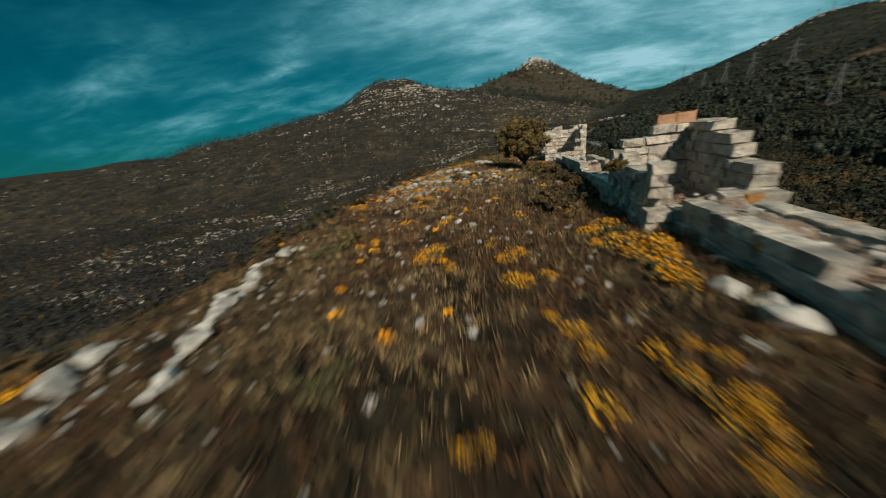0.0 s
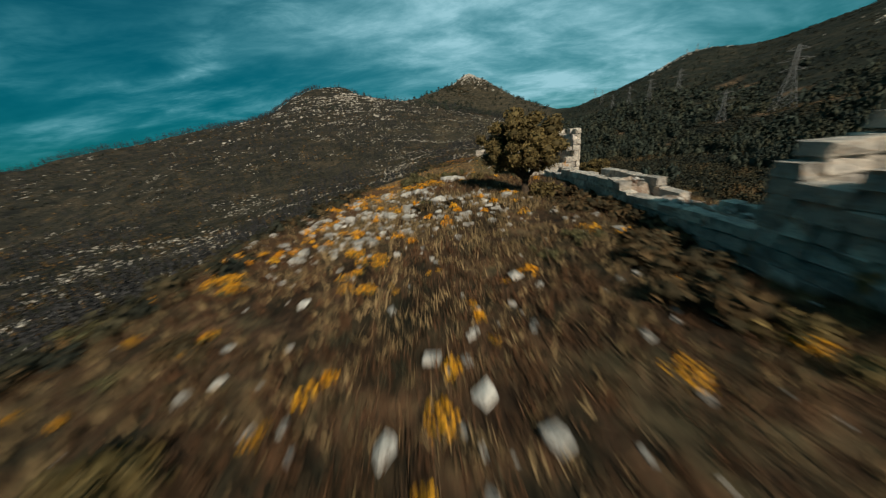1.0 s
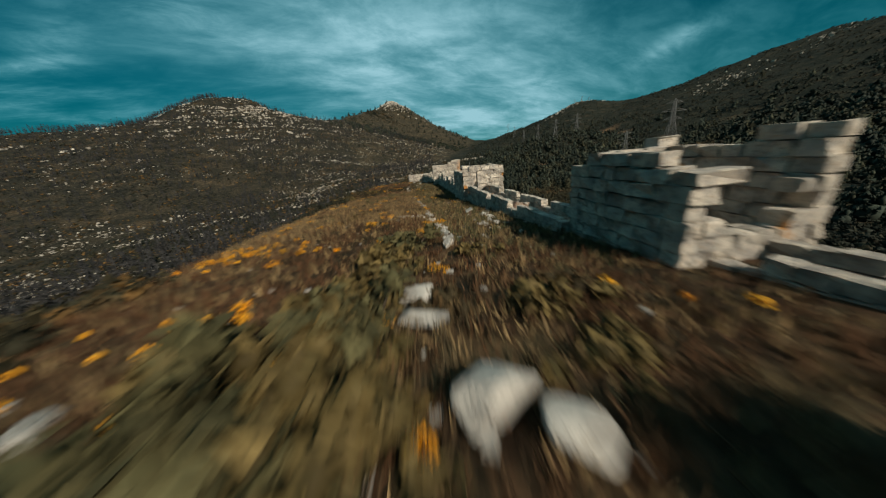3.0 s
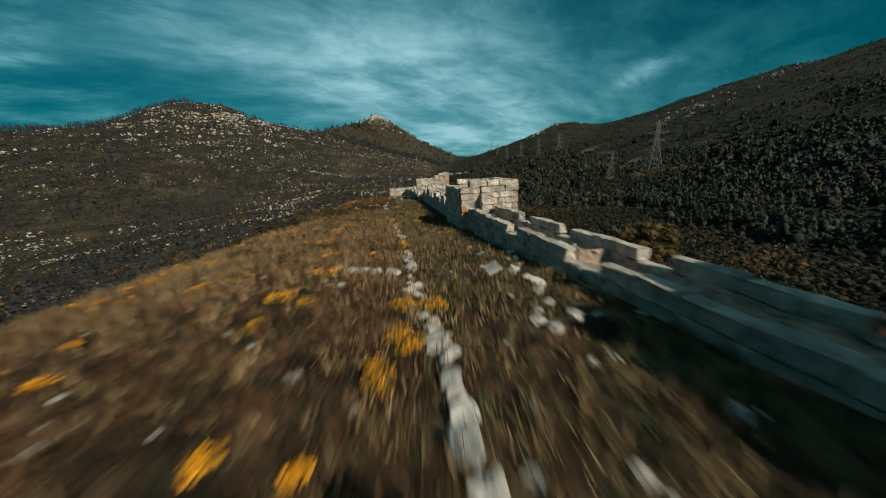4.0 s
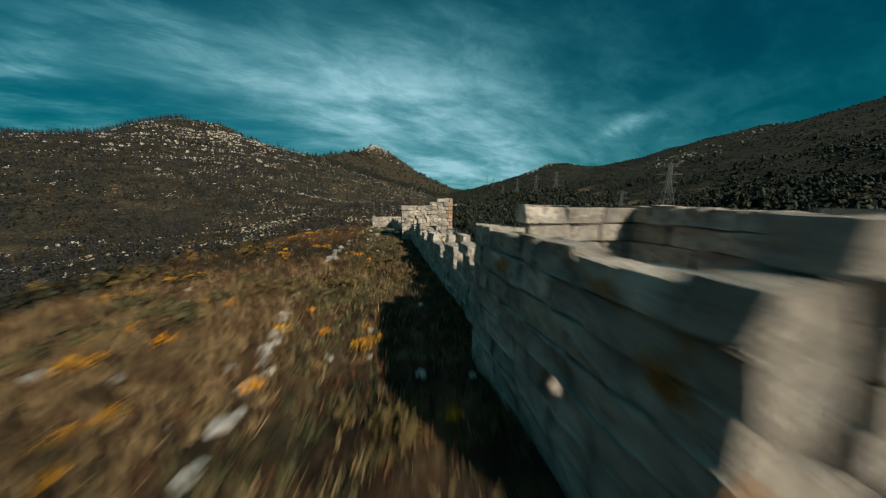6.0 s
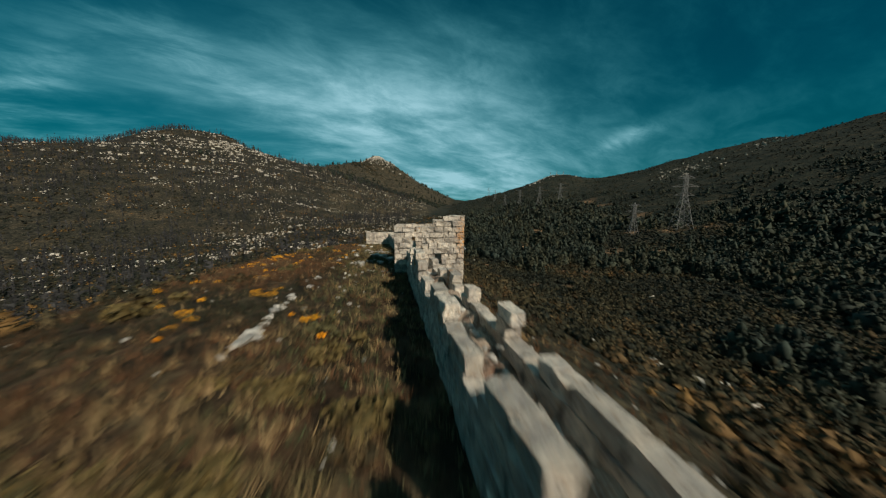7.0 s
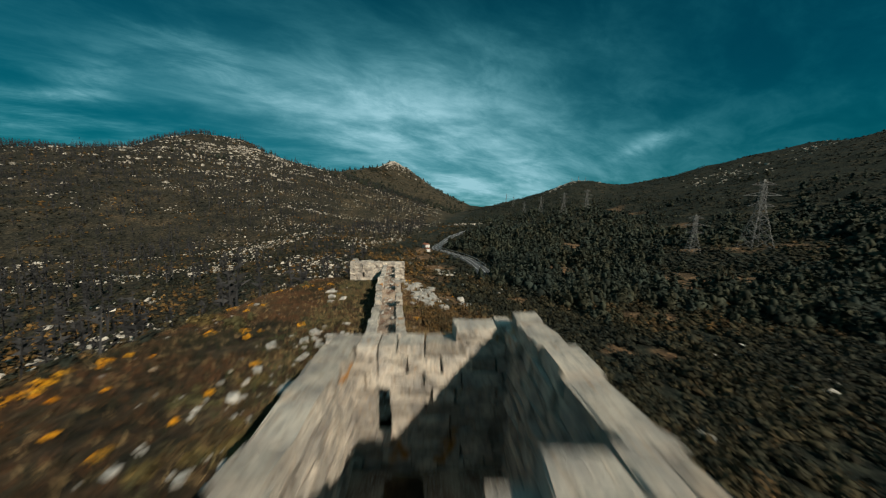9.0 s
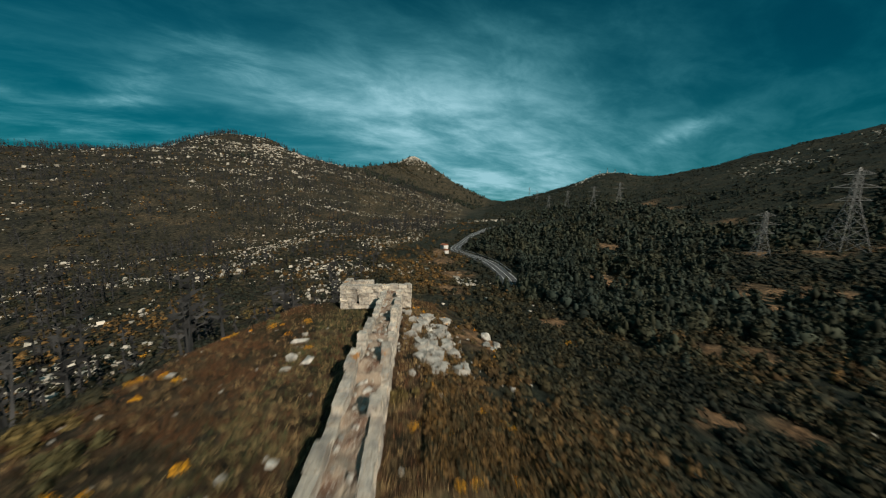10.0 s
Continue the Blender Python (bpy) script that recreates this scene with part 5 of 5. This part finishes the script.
# ---------------------------------------------------------------- pylons, masts, turbine
def pylon(x, y, base, top, turn, bars=6):
    """A lattice pylon: four splayed legs, rings and diagonals, three cross arms and a peak."""
    H = top - base
    ob = tagged(new("pylon"), "grey steel lattice power pylon with three cross arms", "pylon", "power pylons in the valley")
    ob.matrix_basis = pose(x, y, base, 0, 0, turn)
    t = max(0.10, 0.0052 * H)

    def half(z):
        return H * (0.135 - 0.105 * min(z / (0.62 * H), 1)) if z < 0.62 * H else H * 0.03 * (1 - 0.35 * (z / H - 0.62) / 0.38)
    zs = [H * u for u in (0, 0.17, 0.31, 0.43, 0.53, 0.62, 0.70, 0.78, 0.86, 0.94)]
    corners = ((1, 1), (-1, 1), (-1, -1), (1, -1))
    for cx, cy in corners:
        bm = bmesh.new()
        run = [(cx * half(0) * 1.08, cy * half(0) * 1.08, -2.5)] + [(cx * half(z), cy * half(z), z) for z in zs] + [(cx * 0.02, cy * 0.02, H)]
        tube(bm, run, [t * 0.6] * len(run), 4)
        part("leg", bm, STEEL, ob)
    bm = bmesh.new()
    for a, b in zip(zs, zs[1:]):
        for (ax, ay), (bx, by) in zip(corners, corners[1:] + corners[:1]):
            strut(bm, (ax * half(a), ay * half(a), a), (bx * half(b), by * half(b), b), t * 0.55)
            strut(bm, (bx * half(a), by * half(a), a), (ax * half(b), ay * half(b), b), t * 0.55)
            strut(bm, (ax * half(b), ay * half(b), b), (bx * half(b), by * half(b), b), t * 0.5)
    tagged(part("bracing", bm, STEEL, ob), kind="stuff")
    for u, reach in ((0.62, 0.16), (0.77, 0.22), (0.92, 0.14)):
        z = u * H
        for s in (-1, 1):
            bm = bmesh.new()
            for e in (-1, 1):
                strut(bm, (s * half(z), e * half(z), z), (s * reach * H, 0, z), t * 0.7)
                strut(bm, (s * half(z), e * half(z), z + 0.05 * H), (s * reach * H, 0, z), t * 0.55)
            for f in (0.4, 0.7):
                strut(bm, (s * f * reach * H, 0, z - 0.01 * H), (s * f * reach * H, 0, z + 0.05 * H * (1 - f)), t * 0.5)
            part("cross_arm", bm, STEEL, ob)
    return ob


for x, y, base, top, turn in [(192, 135, -8.5, 19.3, -38), (173, 147.4, -15.2, 5, -38), (316, 311, 7.5, 36.5, -35), (290, 320, 6, 32, -35)]:
    pylon(x, y, min(base, gz(x, y)), top, turn)
for x, y in [(338, 405), (372, 480), (420, 570), (455, 640)]:
    z = gz(x, y)
    pylon(x, y, z, z + 24, -30)


def mast(x, y, h):
    ob = tagged(new("antenna_mast"), "thin steel antenna mast on the hilltop", "mast", "masts on the hilltop")
    ob.location = (x, y, gz(x, y))
    bm = bmesh.new()
    strut(bm, (0, 0, -0.5), (0, 0, h), 0.8)
    part("pole", bm, STEEL, ob)
    bm = bmesh.new()
    bmesh.ops.create_cone(bm, cap_ends=True, segments=10, radius1=0.6, radius2=0.6, depth=1.1, matrix=Matrix.Translation((0, 0, h * 0.55)))
    part("drum", bm, PLASTER, ob)
    return ob


for x, y, h in [(662, 632, 12), (673, 620, 15), (686, 609, 10)]:
    mast(x, y, h)


def turbine(x, y, h, blade):
    ob = tagged(new("wind_turbine"), "white wind turbine at rest on the mountain crest", "turbine")
    ob.matrix_basis = pose(x, y, gz(x, y), 0, 0, 70)
    bm = bmesh.new()
    tube(bm, [(0, 0, -1), (0, 0, h * 0.5), (0, 0, h)], [0.9, 0.7, 0.5], 10)
    part("tower", bm, PLASTER, ob)
    bm = bmesh.new()
    bmesh.ops.create_cube(bm, size=1, matrix=Matrix.Translation((0, 0, h + 0.5)) @ Matrix.Diagonal((1.2, 3.2, 1.2, 1)))
    part("nacelle", bm, PLASTER, ob)
    for k in range(3):
        a = radians(40 + 120 * k)
        bm = bmesh.new()
        tube(bm, [(0, -1.8, h + 0.5), (math.sin(a) * blade * 0.3, -1.8, h + 0.5 + math.cos(a) * blade * 0.3), (math.sin(a) * blade, -1.8, h + 0.5 + math.cos(a) * blade)], [0.35, 0.5, 0.1], 6)
        part("blade", bm, PLASTER, ob)
    return ob


turbine(1060, 139, 62, 36)


# ---------------------------------------------------------------- far woods, scrub and boulders
def scatter(k, centre, near, far, a0, a1, seed, keep):
    """Places round a centre between two distances and two bearings, denser towards the centre."""
    r = np.random.default_rng(seed)
    d, a = near * (far / near) ** r.uniform(0, 1, k), np.radians(r.uniform(a0, a1, k))
    x, y = centre[0] + d * np.sin(a), centre[1] + d * np.cos(a)
    ok = keep(x, y, r)
    x, y = x[ok], y[ok]
    return x, y, ground_z(x, y), r


def road_gap(x, y):
    d = np.full(len(x), 1e9)
    for p in ROAD_LINE[3::2]:
        d = np.minimum(d, np.hypot(x - p.x, y - p.y))
    for bx, by, rad in BARE:
        d = np.minimum(d, np.hypot(x - bx, y - by) - rad * 0.75 + 3)
    return d


def east_side(x, y):
    return x - np.where(y < 200, np.interp(y, LINE_Y, LINE_X), 58 + (y - 200) * 0.62)


def clumps(name, label, category, x, y, z, r, count, height, wide, leaf, mat, low=0.0, cone=0.55, vary=0.5, middle=0.5, three=True):
    """A plant at each place: a cloud of leaves, uneven and gapped, with a tint of its own."""
    k = len(x)
    h = np.broadcast_to(height, k) * r.uniform(0.55, 1.3, k)
    p = puff(k * count, r, 0.35).reshape(k, count, 3)
    p[:, :, 2] = np.abs(p[:, :, 2])
    taper = 1 - cone * p[:, :, 2:3]
    c = np.stack([x, y, z + low * h], -1)[:, None, :] + p * np.stack([h * wide, h * wide, h], -1)[:, None, :] * np.concatenate([taper, taper, np.ones_like(taper)], -1)
    v, f = leaf_quads(c.reshape(-1, 3), np.repeat(0.95 * leaf * h, count), r, 0.3, 1.1, True)
    t = middle + vary * (1.6 * fractal(x, y, 14, 3, 91) + r.normal(0, 0.45, k))
    # the heart of each plant, a lump low and another above it
    rich = count > 70
    heart = np.stack([x, y, z + low * h + 0.22 * h], -1)
    rad = np.stack([h * wide * 0.66, h * wide * 0.66, h * 0.34], -1)
    v2, f2, n2 = lumps(heart, rad, r, rich)
    v3, f3, n3 = np.zeros((0, 3)), np.zeros((0, 3), int), 0
    if cone > 0.5:
        v3, f3, n3 = lumps(heart + np.stack([0.1 * h * r.normal(size=k), 0.1 * h * r.normal(size=k), 0.36 * h], -1), rad * (1 - 0.7 * cone, 1 - 0.7 * cone, 0.8), r, rich)
    tints = np.concatenate([np.repeat(t, count * 3), np.repeat(t, n2), np.repeat(t, n3)])
    ob = raw(name, np.concatenate([v, v2, v3]), np.concatenate([f, f2 + len(v), f3 + len(v) + len(v2)]), mat, smooth=True)
    return tagged(tint(ob, tints), label, category, kind="stuff")


# pines across the valley
def pine_land(x, y, r):
    """Pines keep to the hollows and the far side of the valley, in groves with open scrub between."""
    d = east_side(x, y)
    grove = fractal(x, y, 46, 4, 81) + np.clip((d - 60) / 90, -0.75, 0.12) - np.clip((ground_z(x, y) - 40) / 110, 0, 0.5) - 0.34 * np.exp(-((x - 185) / 45) ** 2 - ((y - 128) / 22) ** 2)
    return (d > 22) & (grove > r.uniform(-0.16, 0.26, len(x))) & (road_gap(x, y) > 6.0)


x, y, z, r = scatter(34000, (32, 100), 30, 1050, -5, 150, 101, pine_land)
away = np.hypot(x - 32, y - 100)
tall = (1.8 + 0.019 * np.minimum(away, 190)) * np.clip(1.35 - away / 1000, 0.5, 1) * r.uniform(0.6, 1.25, len(x))
for lo, hi, count, leaf in ((0, 80, 120, 0.085), (80, 150, 64, 0.11), (150, 320, 20, 0.18), (320, 9999, 7, 0.27)):
    ok = (away >= lo) & (away < hi)
    clumps("pine_wood", "dense dark green pine wood in the valley", "wood", x[ok], y[ok], z[ok], r, count, tall[ok] * 1.15, 0.44, leaf, PINE, 0.05, 0.82, 0.5)
# scrub on the fort's own eastern slope and the valley
SLOPE = "brown and dark green scrub on the slope below the wall"
x, y, z, r = scatter(12000, (38, 103), 3, 60, -180, 180, 102, lambda x, y, r: (east_side(x, y) > 4.2) & (fractal(x, y, 6, 3, 82) > r.uniform(-0.7, 0.1, len(x))) & (road_gap(x, y) > 3.0))
side = east_side(x, y)
clumps("scrub", SLOPE, "scrub", x, y, z, r, 26, np.where(side < 10, 0.6, np.where(side < 30, 1.1, 1.35)), 0.75, 0.15, SCRUB, 0.0, 0.35, 0.36, np.where(y > 84, np.clip(0.68 - 0.016 * side, 0.22, 0.62), np.clip(0.48 - 0.012 * side, 0.2, 0.5)))
x, y, z, r = scatter(9500, (38, 95), 32, 210, -5, 165, 115, lambda x, y, r: (east_side(x, y) > 12) & (fractal(x, y, 9, 3, 82) > r.uniform(-0.75, 0.12, len(x))) & (road_gap(x, y) > 3.4))
clumps("scrub", SLOPE, "scrub", x, y, z, r, 18, 1.25 + 0.004 * np.hypot(x - 38, y - 95), 0.8, 0.18, SCRUB, 0.0, 0.4, 0.36, 0.24)
x, y, z, r = scatter(4200, (24, 40), 6, 85, 20, 180, 113, lambda x, y, r: (east_side(x, y) > 4.2) & (y < 90) & (fractal(x, y, 6, 3, 82) > r.uniform(-0.75, 0.1, len(x))))
clumps("scrub", SLOPE, "scrub", x, y, z, r, 26, np.where(east_side(x, y) < 14, 0.8, 1.3), 0.72, 0.17, SCRUB, 0.0, 0.4, 0.4, 0.3)
x, y, z, r = scatter(30000, (40, 90), 110, 1180, 0, 120, 103, lambda x, y, r: (east_side(x, y) > 16) & (fractal(x, y, 20, 3, 83) > r.uniform(-0.7, 0.2, len(x))) & (road_gap(x, y) > 3.2))
clumps("scrub", "dark scrub on the eastern mountain", "scrub", x, y, z, r, 4, 1.1 + 0.0016 * np.hypot(x - 40, y - 90), 1.1, 0.34, SCRUB, 0.0, 0.4, 0.25, 0.14)
# the saddle between the two hillsides, beyond the end of the wall
x, y, z, r = scatter(3200, (50, 140), 18, 320, -40, 32, 116, lambda x, y, r: (east_side(x, y) < 24) & (east_side(x, y) > -14) & (y > 136) & (fractal(x, y, 12, 3, 93) > r.uniform(-0.6, 0.2, len(x))) & (road_gap(x, y) > 3.2))
clumps("scrub", "olive and brown scrub in the pass", "scrub", x, y, z, r, 18, 1.2 + 0.003 * np.hypot(x - 50, y - 140), 0.8, 0.18, SCRUB, 0.0, 0.4, 0.6, 0.45)


# western hillside: scrub, burnt trees, boulders
def west(x, y):
    return east_side(x, y) < -np.interp(y, HALF_Y, HALF) - 3


x, y, z, r = scatter(33000, (10, 60), 75, 950, -88, 24, 104, lambda x, y, r: west(x, y) & (fractal(x, y, 24, 4, 84) > r.uniform(-0.6, 0.3, len(x))) & (road_gap(x, y) > 4))
clumps("scrub", "olive and brown scrub regrowing on the burnt hillside", "scrub", x, y, z, r, 5, 0.75 + 0.0022 * np.hypot(x, y - 70), 0.85, 0.34, SCRUB, 0.0, 0.4, 0.7, 0.34)
x, y, z, r = scatter(4200, (4, 60), 14, 80, -180, 30, 105, lambda x, y, r: (east_side(x, y) < -np.interp(y, HALF_Y, HALF) - 0.5) & (fractal(x, y, 7, 3, 85) > r.uniform(-0.6, 0.2, len(x))))
clumps("scrub", "olive and brown scrub below the ridge", "scrub", x, y, z, r, 32, 0.9, 0.72, 0.17, SCRUB, 0.0, 0.4, 0.5, 0.33)
x, y, z, r = scatter(2600, (40, 150), 500, 1600, -30, 30, 106, lambda x, y, r: west(x, y) & (fractal(x, y, 70, 4, 86) + np.clip((x - 0.16 * (y - 100)) / 300, -0.5, 0.12) > r.uniform(-0.4, 0.3, len(x))) & (road_gap(x, y) > 5))
clumps("pine_wood", "scattered pines on the slope of the peak", "wood", x, y, z, r, 24, 4.5 + 0.004 * y, 0.42, 0.19, PINE, 0.1, 0.7)
x, y, z, r = scatter(6000, (330, 1450), 20, 560, -180, 180, 114, lambda x, y, r: (y > 900) & (fractal(x, y, 60, 4, 92) > r.uniform(-0.6, 0.3, len(x))))
clumps("scrub", "dark scrub on the far peak", "scrub", x, y, z, r, 5, 3.2, 0.8, 0.26, SCRUB, 0.0, 0.4, 0.5, 0.25)


def burnt_trees():
    def keep(x, y, r):
        dense = fractal(x, y, 60, 3, 87) + 0.7 * np.clip(ground_z(x, y) / 80, -0.1, 1)
        near = np.clip(np.hypot(x - 20, y - 70) / 330, 0.05, 1)
        return west(x, y) & (dense > r.uniform(-0.35, 0.6, len(x))) & (r.uniform(0, 1, len(x)) < near) & (road_gap(x, y) > 5)
    x, y, z, r = scatter(22000, (20, 70), 60, 900, -100, 22, 107, keep)
    x2, y2 = np.array([]), np.array([])
    # a fringe of bare trunks along the crest
    for (xa, ya, _), (xb, yb, _) in zip(WEST_HILL[2:8], WEST_HILL[3:9]):
        u = r.uniform(0, 1, 140)
        x2, y2 = np.concatenate([x2, xa + (xb - xa) * u + r.normal(0, 7, 140)]), np.concatenate([y2, ya + (yb - ya) * u + r.normal(0, 7, 140)])
    x, y = np.concatenate([x, x2]), np.concatenate([y, y2])
    z = ground_z(x, y)
    k = len(x)
    h = r.uniform(3.5, 8.0, k) * (1 + 0.0006 * np.hypot(x, y))
    c = np.stack([x, y, z], -1)
    V, F, base = [], [], 0
    a = r.uniform(0, 6.28, k)
    lean = r.normal(0, 0.04, (k, 2)) * h[:, None]
    top = c + np.stack([lean[:, 0], lean[:, 1], h], -1)
    ring = [c + np.stack([np.cos(a + t) * 0.2, np.sin(a + t) * 0.2, np.full(k, -0.4)], -1) for t in (0, 2.094, 4.188)]
    v = np.stack(ring + [top], 1).reshape(-1, 3)
    i = np.arange(k)[:, None] * 4
    f = np.concatenate([i + np.array((0, 1, 3)), i + np.array((1, 2, 3)), i + np.array((2, 0, 3))])
    V.append(v); F.append(f); base += len(v)
    m = 20
    u = r.uniform(0.25, 0.98, (k, m))
    st = c[:, None, :] + (top - c)[:, None, :] * u[..., None]
    b = r.uniform(0, 6.28, (k, m))
    ln = h[:, None] * r.uniform(0.10, 0.26, (k, m)) * (1.25 - u)
    en = st + np.stack([np.cos(b) * ln, np.sin(b) * ln, ln * r.uniform(0.2, 0.9, (k, m))], -1)
    v = np.stack([st, st + (0, 0, 0.6), en], 2).reshape(-1, 3)
    V.append(v); F.append(np.arange(3 * k * m).reshape(-1, 3) + base)
    return tagged(raw("burnt_trees", np.concatenate(V), np.concatenate(F), CHAR), "bare dark burnt trees standing on the hillside", "burnt trees", kind="stuff")


burnt_trees()
ROCK_FAR = material("pale hillside boulder", (0.56, 0.50, 0.42), (0.30, 0.275, 0.235), 0.9, 0.4, 0.0, random=0.35, island=True)


def boulders(name, label, places, lo, hi, grow=0.0):
    """Pale boulders, a rough eight-cornered lump each."""
    x, y, z, r = places
    k = len(x)
    s = (r.uniform(0, 1, k) ** 3 * (hi - lo) + lo) * (1 + grow * np.hypot(x - 20, y - 70))
    corner = np.array([(a, b, c) for a in (-1, 1) for b in (-1, 1) for c in (-1, 1)], float)
    p = corner[None] * r.uniform(0.3, 0.85, (k, 8, 3)) * (s[:, None, None] * r.uniform(0.6, 1.3, (k, 1, 3))) * (0.6, 0.6, 0.46)
    v = (p + np.stack([x, y, z + 0.15 * s], -1)[:, None, :]).reshape(-1, 3)
    q = np.array([(0, 1, 3, 2), (4, 6, 7, 5), (0, 4, 5, 1), (2, 3, 7, 6), (1, 5, 7, 3), (0, 2, 6, 4)])
    f = (np.arange(k)[:, None, None] * 8 + q[None]).reshape(-1, 4)
    return tagged(raw(name, v, f, ROCK_FAR), label, "boulders", kind="stuff")


def heap(k, x, y, sx, sy, seed):
    r = np.random.default_rng(seed)
    x, y = r.normal(x, sx, k), r.normal(y, sy, k)
    return x, y, ground_z(x, y), r


boulders("boulders", "pale limestone boulders strewn over the burnt hillside", scatter(75000, (0, 50), 75, 950, -82, 26, 108, lambda x, y, r: west(x, y) & (np.hypot((x - 18) / 16, (y - 136) / 24) > 1) & (fractal(x, 2.0 * y, 30, 5, 88) + np.clip((x + 60) / 500, -0.12, 0.12) - 0.30 * np.clip(1.8 - np.hypot(x - 20, y - 80) / 90, 0, 1) > r.uniform(-0.04, 0.40, len(x))) & (road_gap(x, y) > 4)), 0.18, 0.85, 0.0028)
def bands(k, each, seed):
    """Broken ledges of rock that run level along the upper slope of the western hill."""
    r = np.random.default_rng(seed)
    cx, cy = r.normal(-95, 85, k), r.normal(700, 95, k)
    ok = (ground_z(cx, cy) > 20) & (cy < 850)
    cx, cy = cx[ok], cy[ok]
    x = (cx[:, None] + r.normal(0, 11, (len(cx), each)) * r.uniform(0.3, 1.4, (len(cx), 1))).ravel()
    y = (cy[:, None] + r.normal(0, 2.5, (len(cx), each))).ravel()
    return x, y, ground_z(x, y), r


boulders("boulders", "pale limestone outcrop on the hilltop", bands(240, 10, 109), 0.8, 4.2)
boulders("boulders", "pale rocks on the peak", scatter(2600, (434, 1618), 8, 260, -180, 180, 110, lambda x, y, r: ground_z(x, y) > r.uniform(150, 275, len(x))), 2, 9)
boulders("boulders", "pale rocks on the eastern slopes", scatter(4200, (40, 90), 10, 480, -10, 170, 111, lambda x, y, r: (east_side(x, y) > 6) & (fractal(x, y, 20, 4, 90) > r.uniform(0.1, 0.6, len(x))) & (road_gap(x, y) > 4)), 0.3, 1.3, 0.002)
for i, (k, x, y, sx, sy) in enumerate([(80, -3.9, 213.6, 4, 6), (60, 31.4, 393, 13, 4), (45, 52, 231, 4, 6), (60, 51, 182, 6, 5), (50, -65, 537, 18, 12), (70, 204, 370, 14, 5), (190, 645, 622, 45, 20), (150, 680, 335, 42, 24), (80, 910, 290, 60, 14), (40, 66, 165, 2, 4), (40, -84, 281, 8, 8), (50, -4, 150, 4, 5), (40, -12, 178, 5, 5)]):
    boulders("boulders", "white limestone outcrop on the slope", heap(k, x, y, sx, sy, 120 + i), 0.3 + 0.0012 * math.hypot(x - 30, y - 90), 1.1 + 0.005 * math.hypot(x - 30, y - 90))
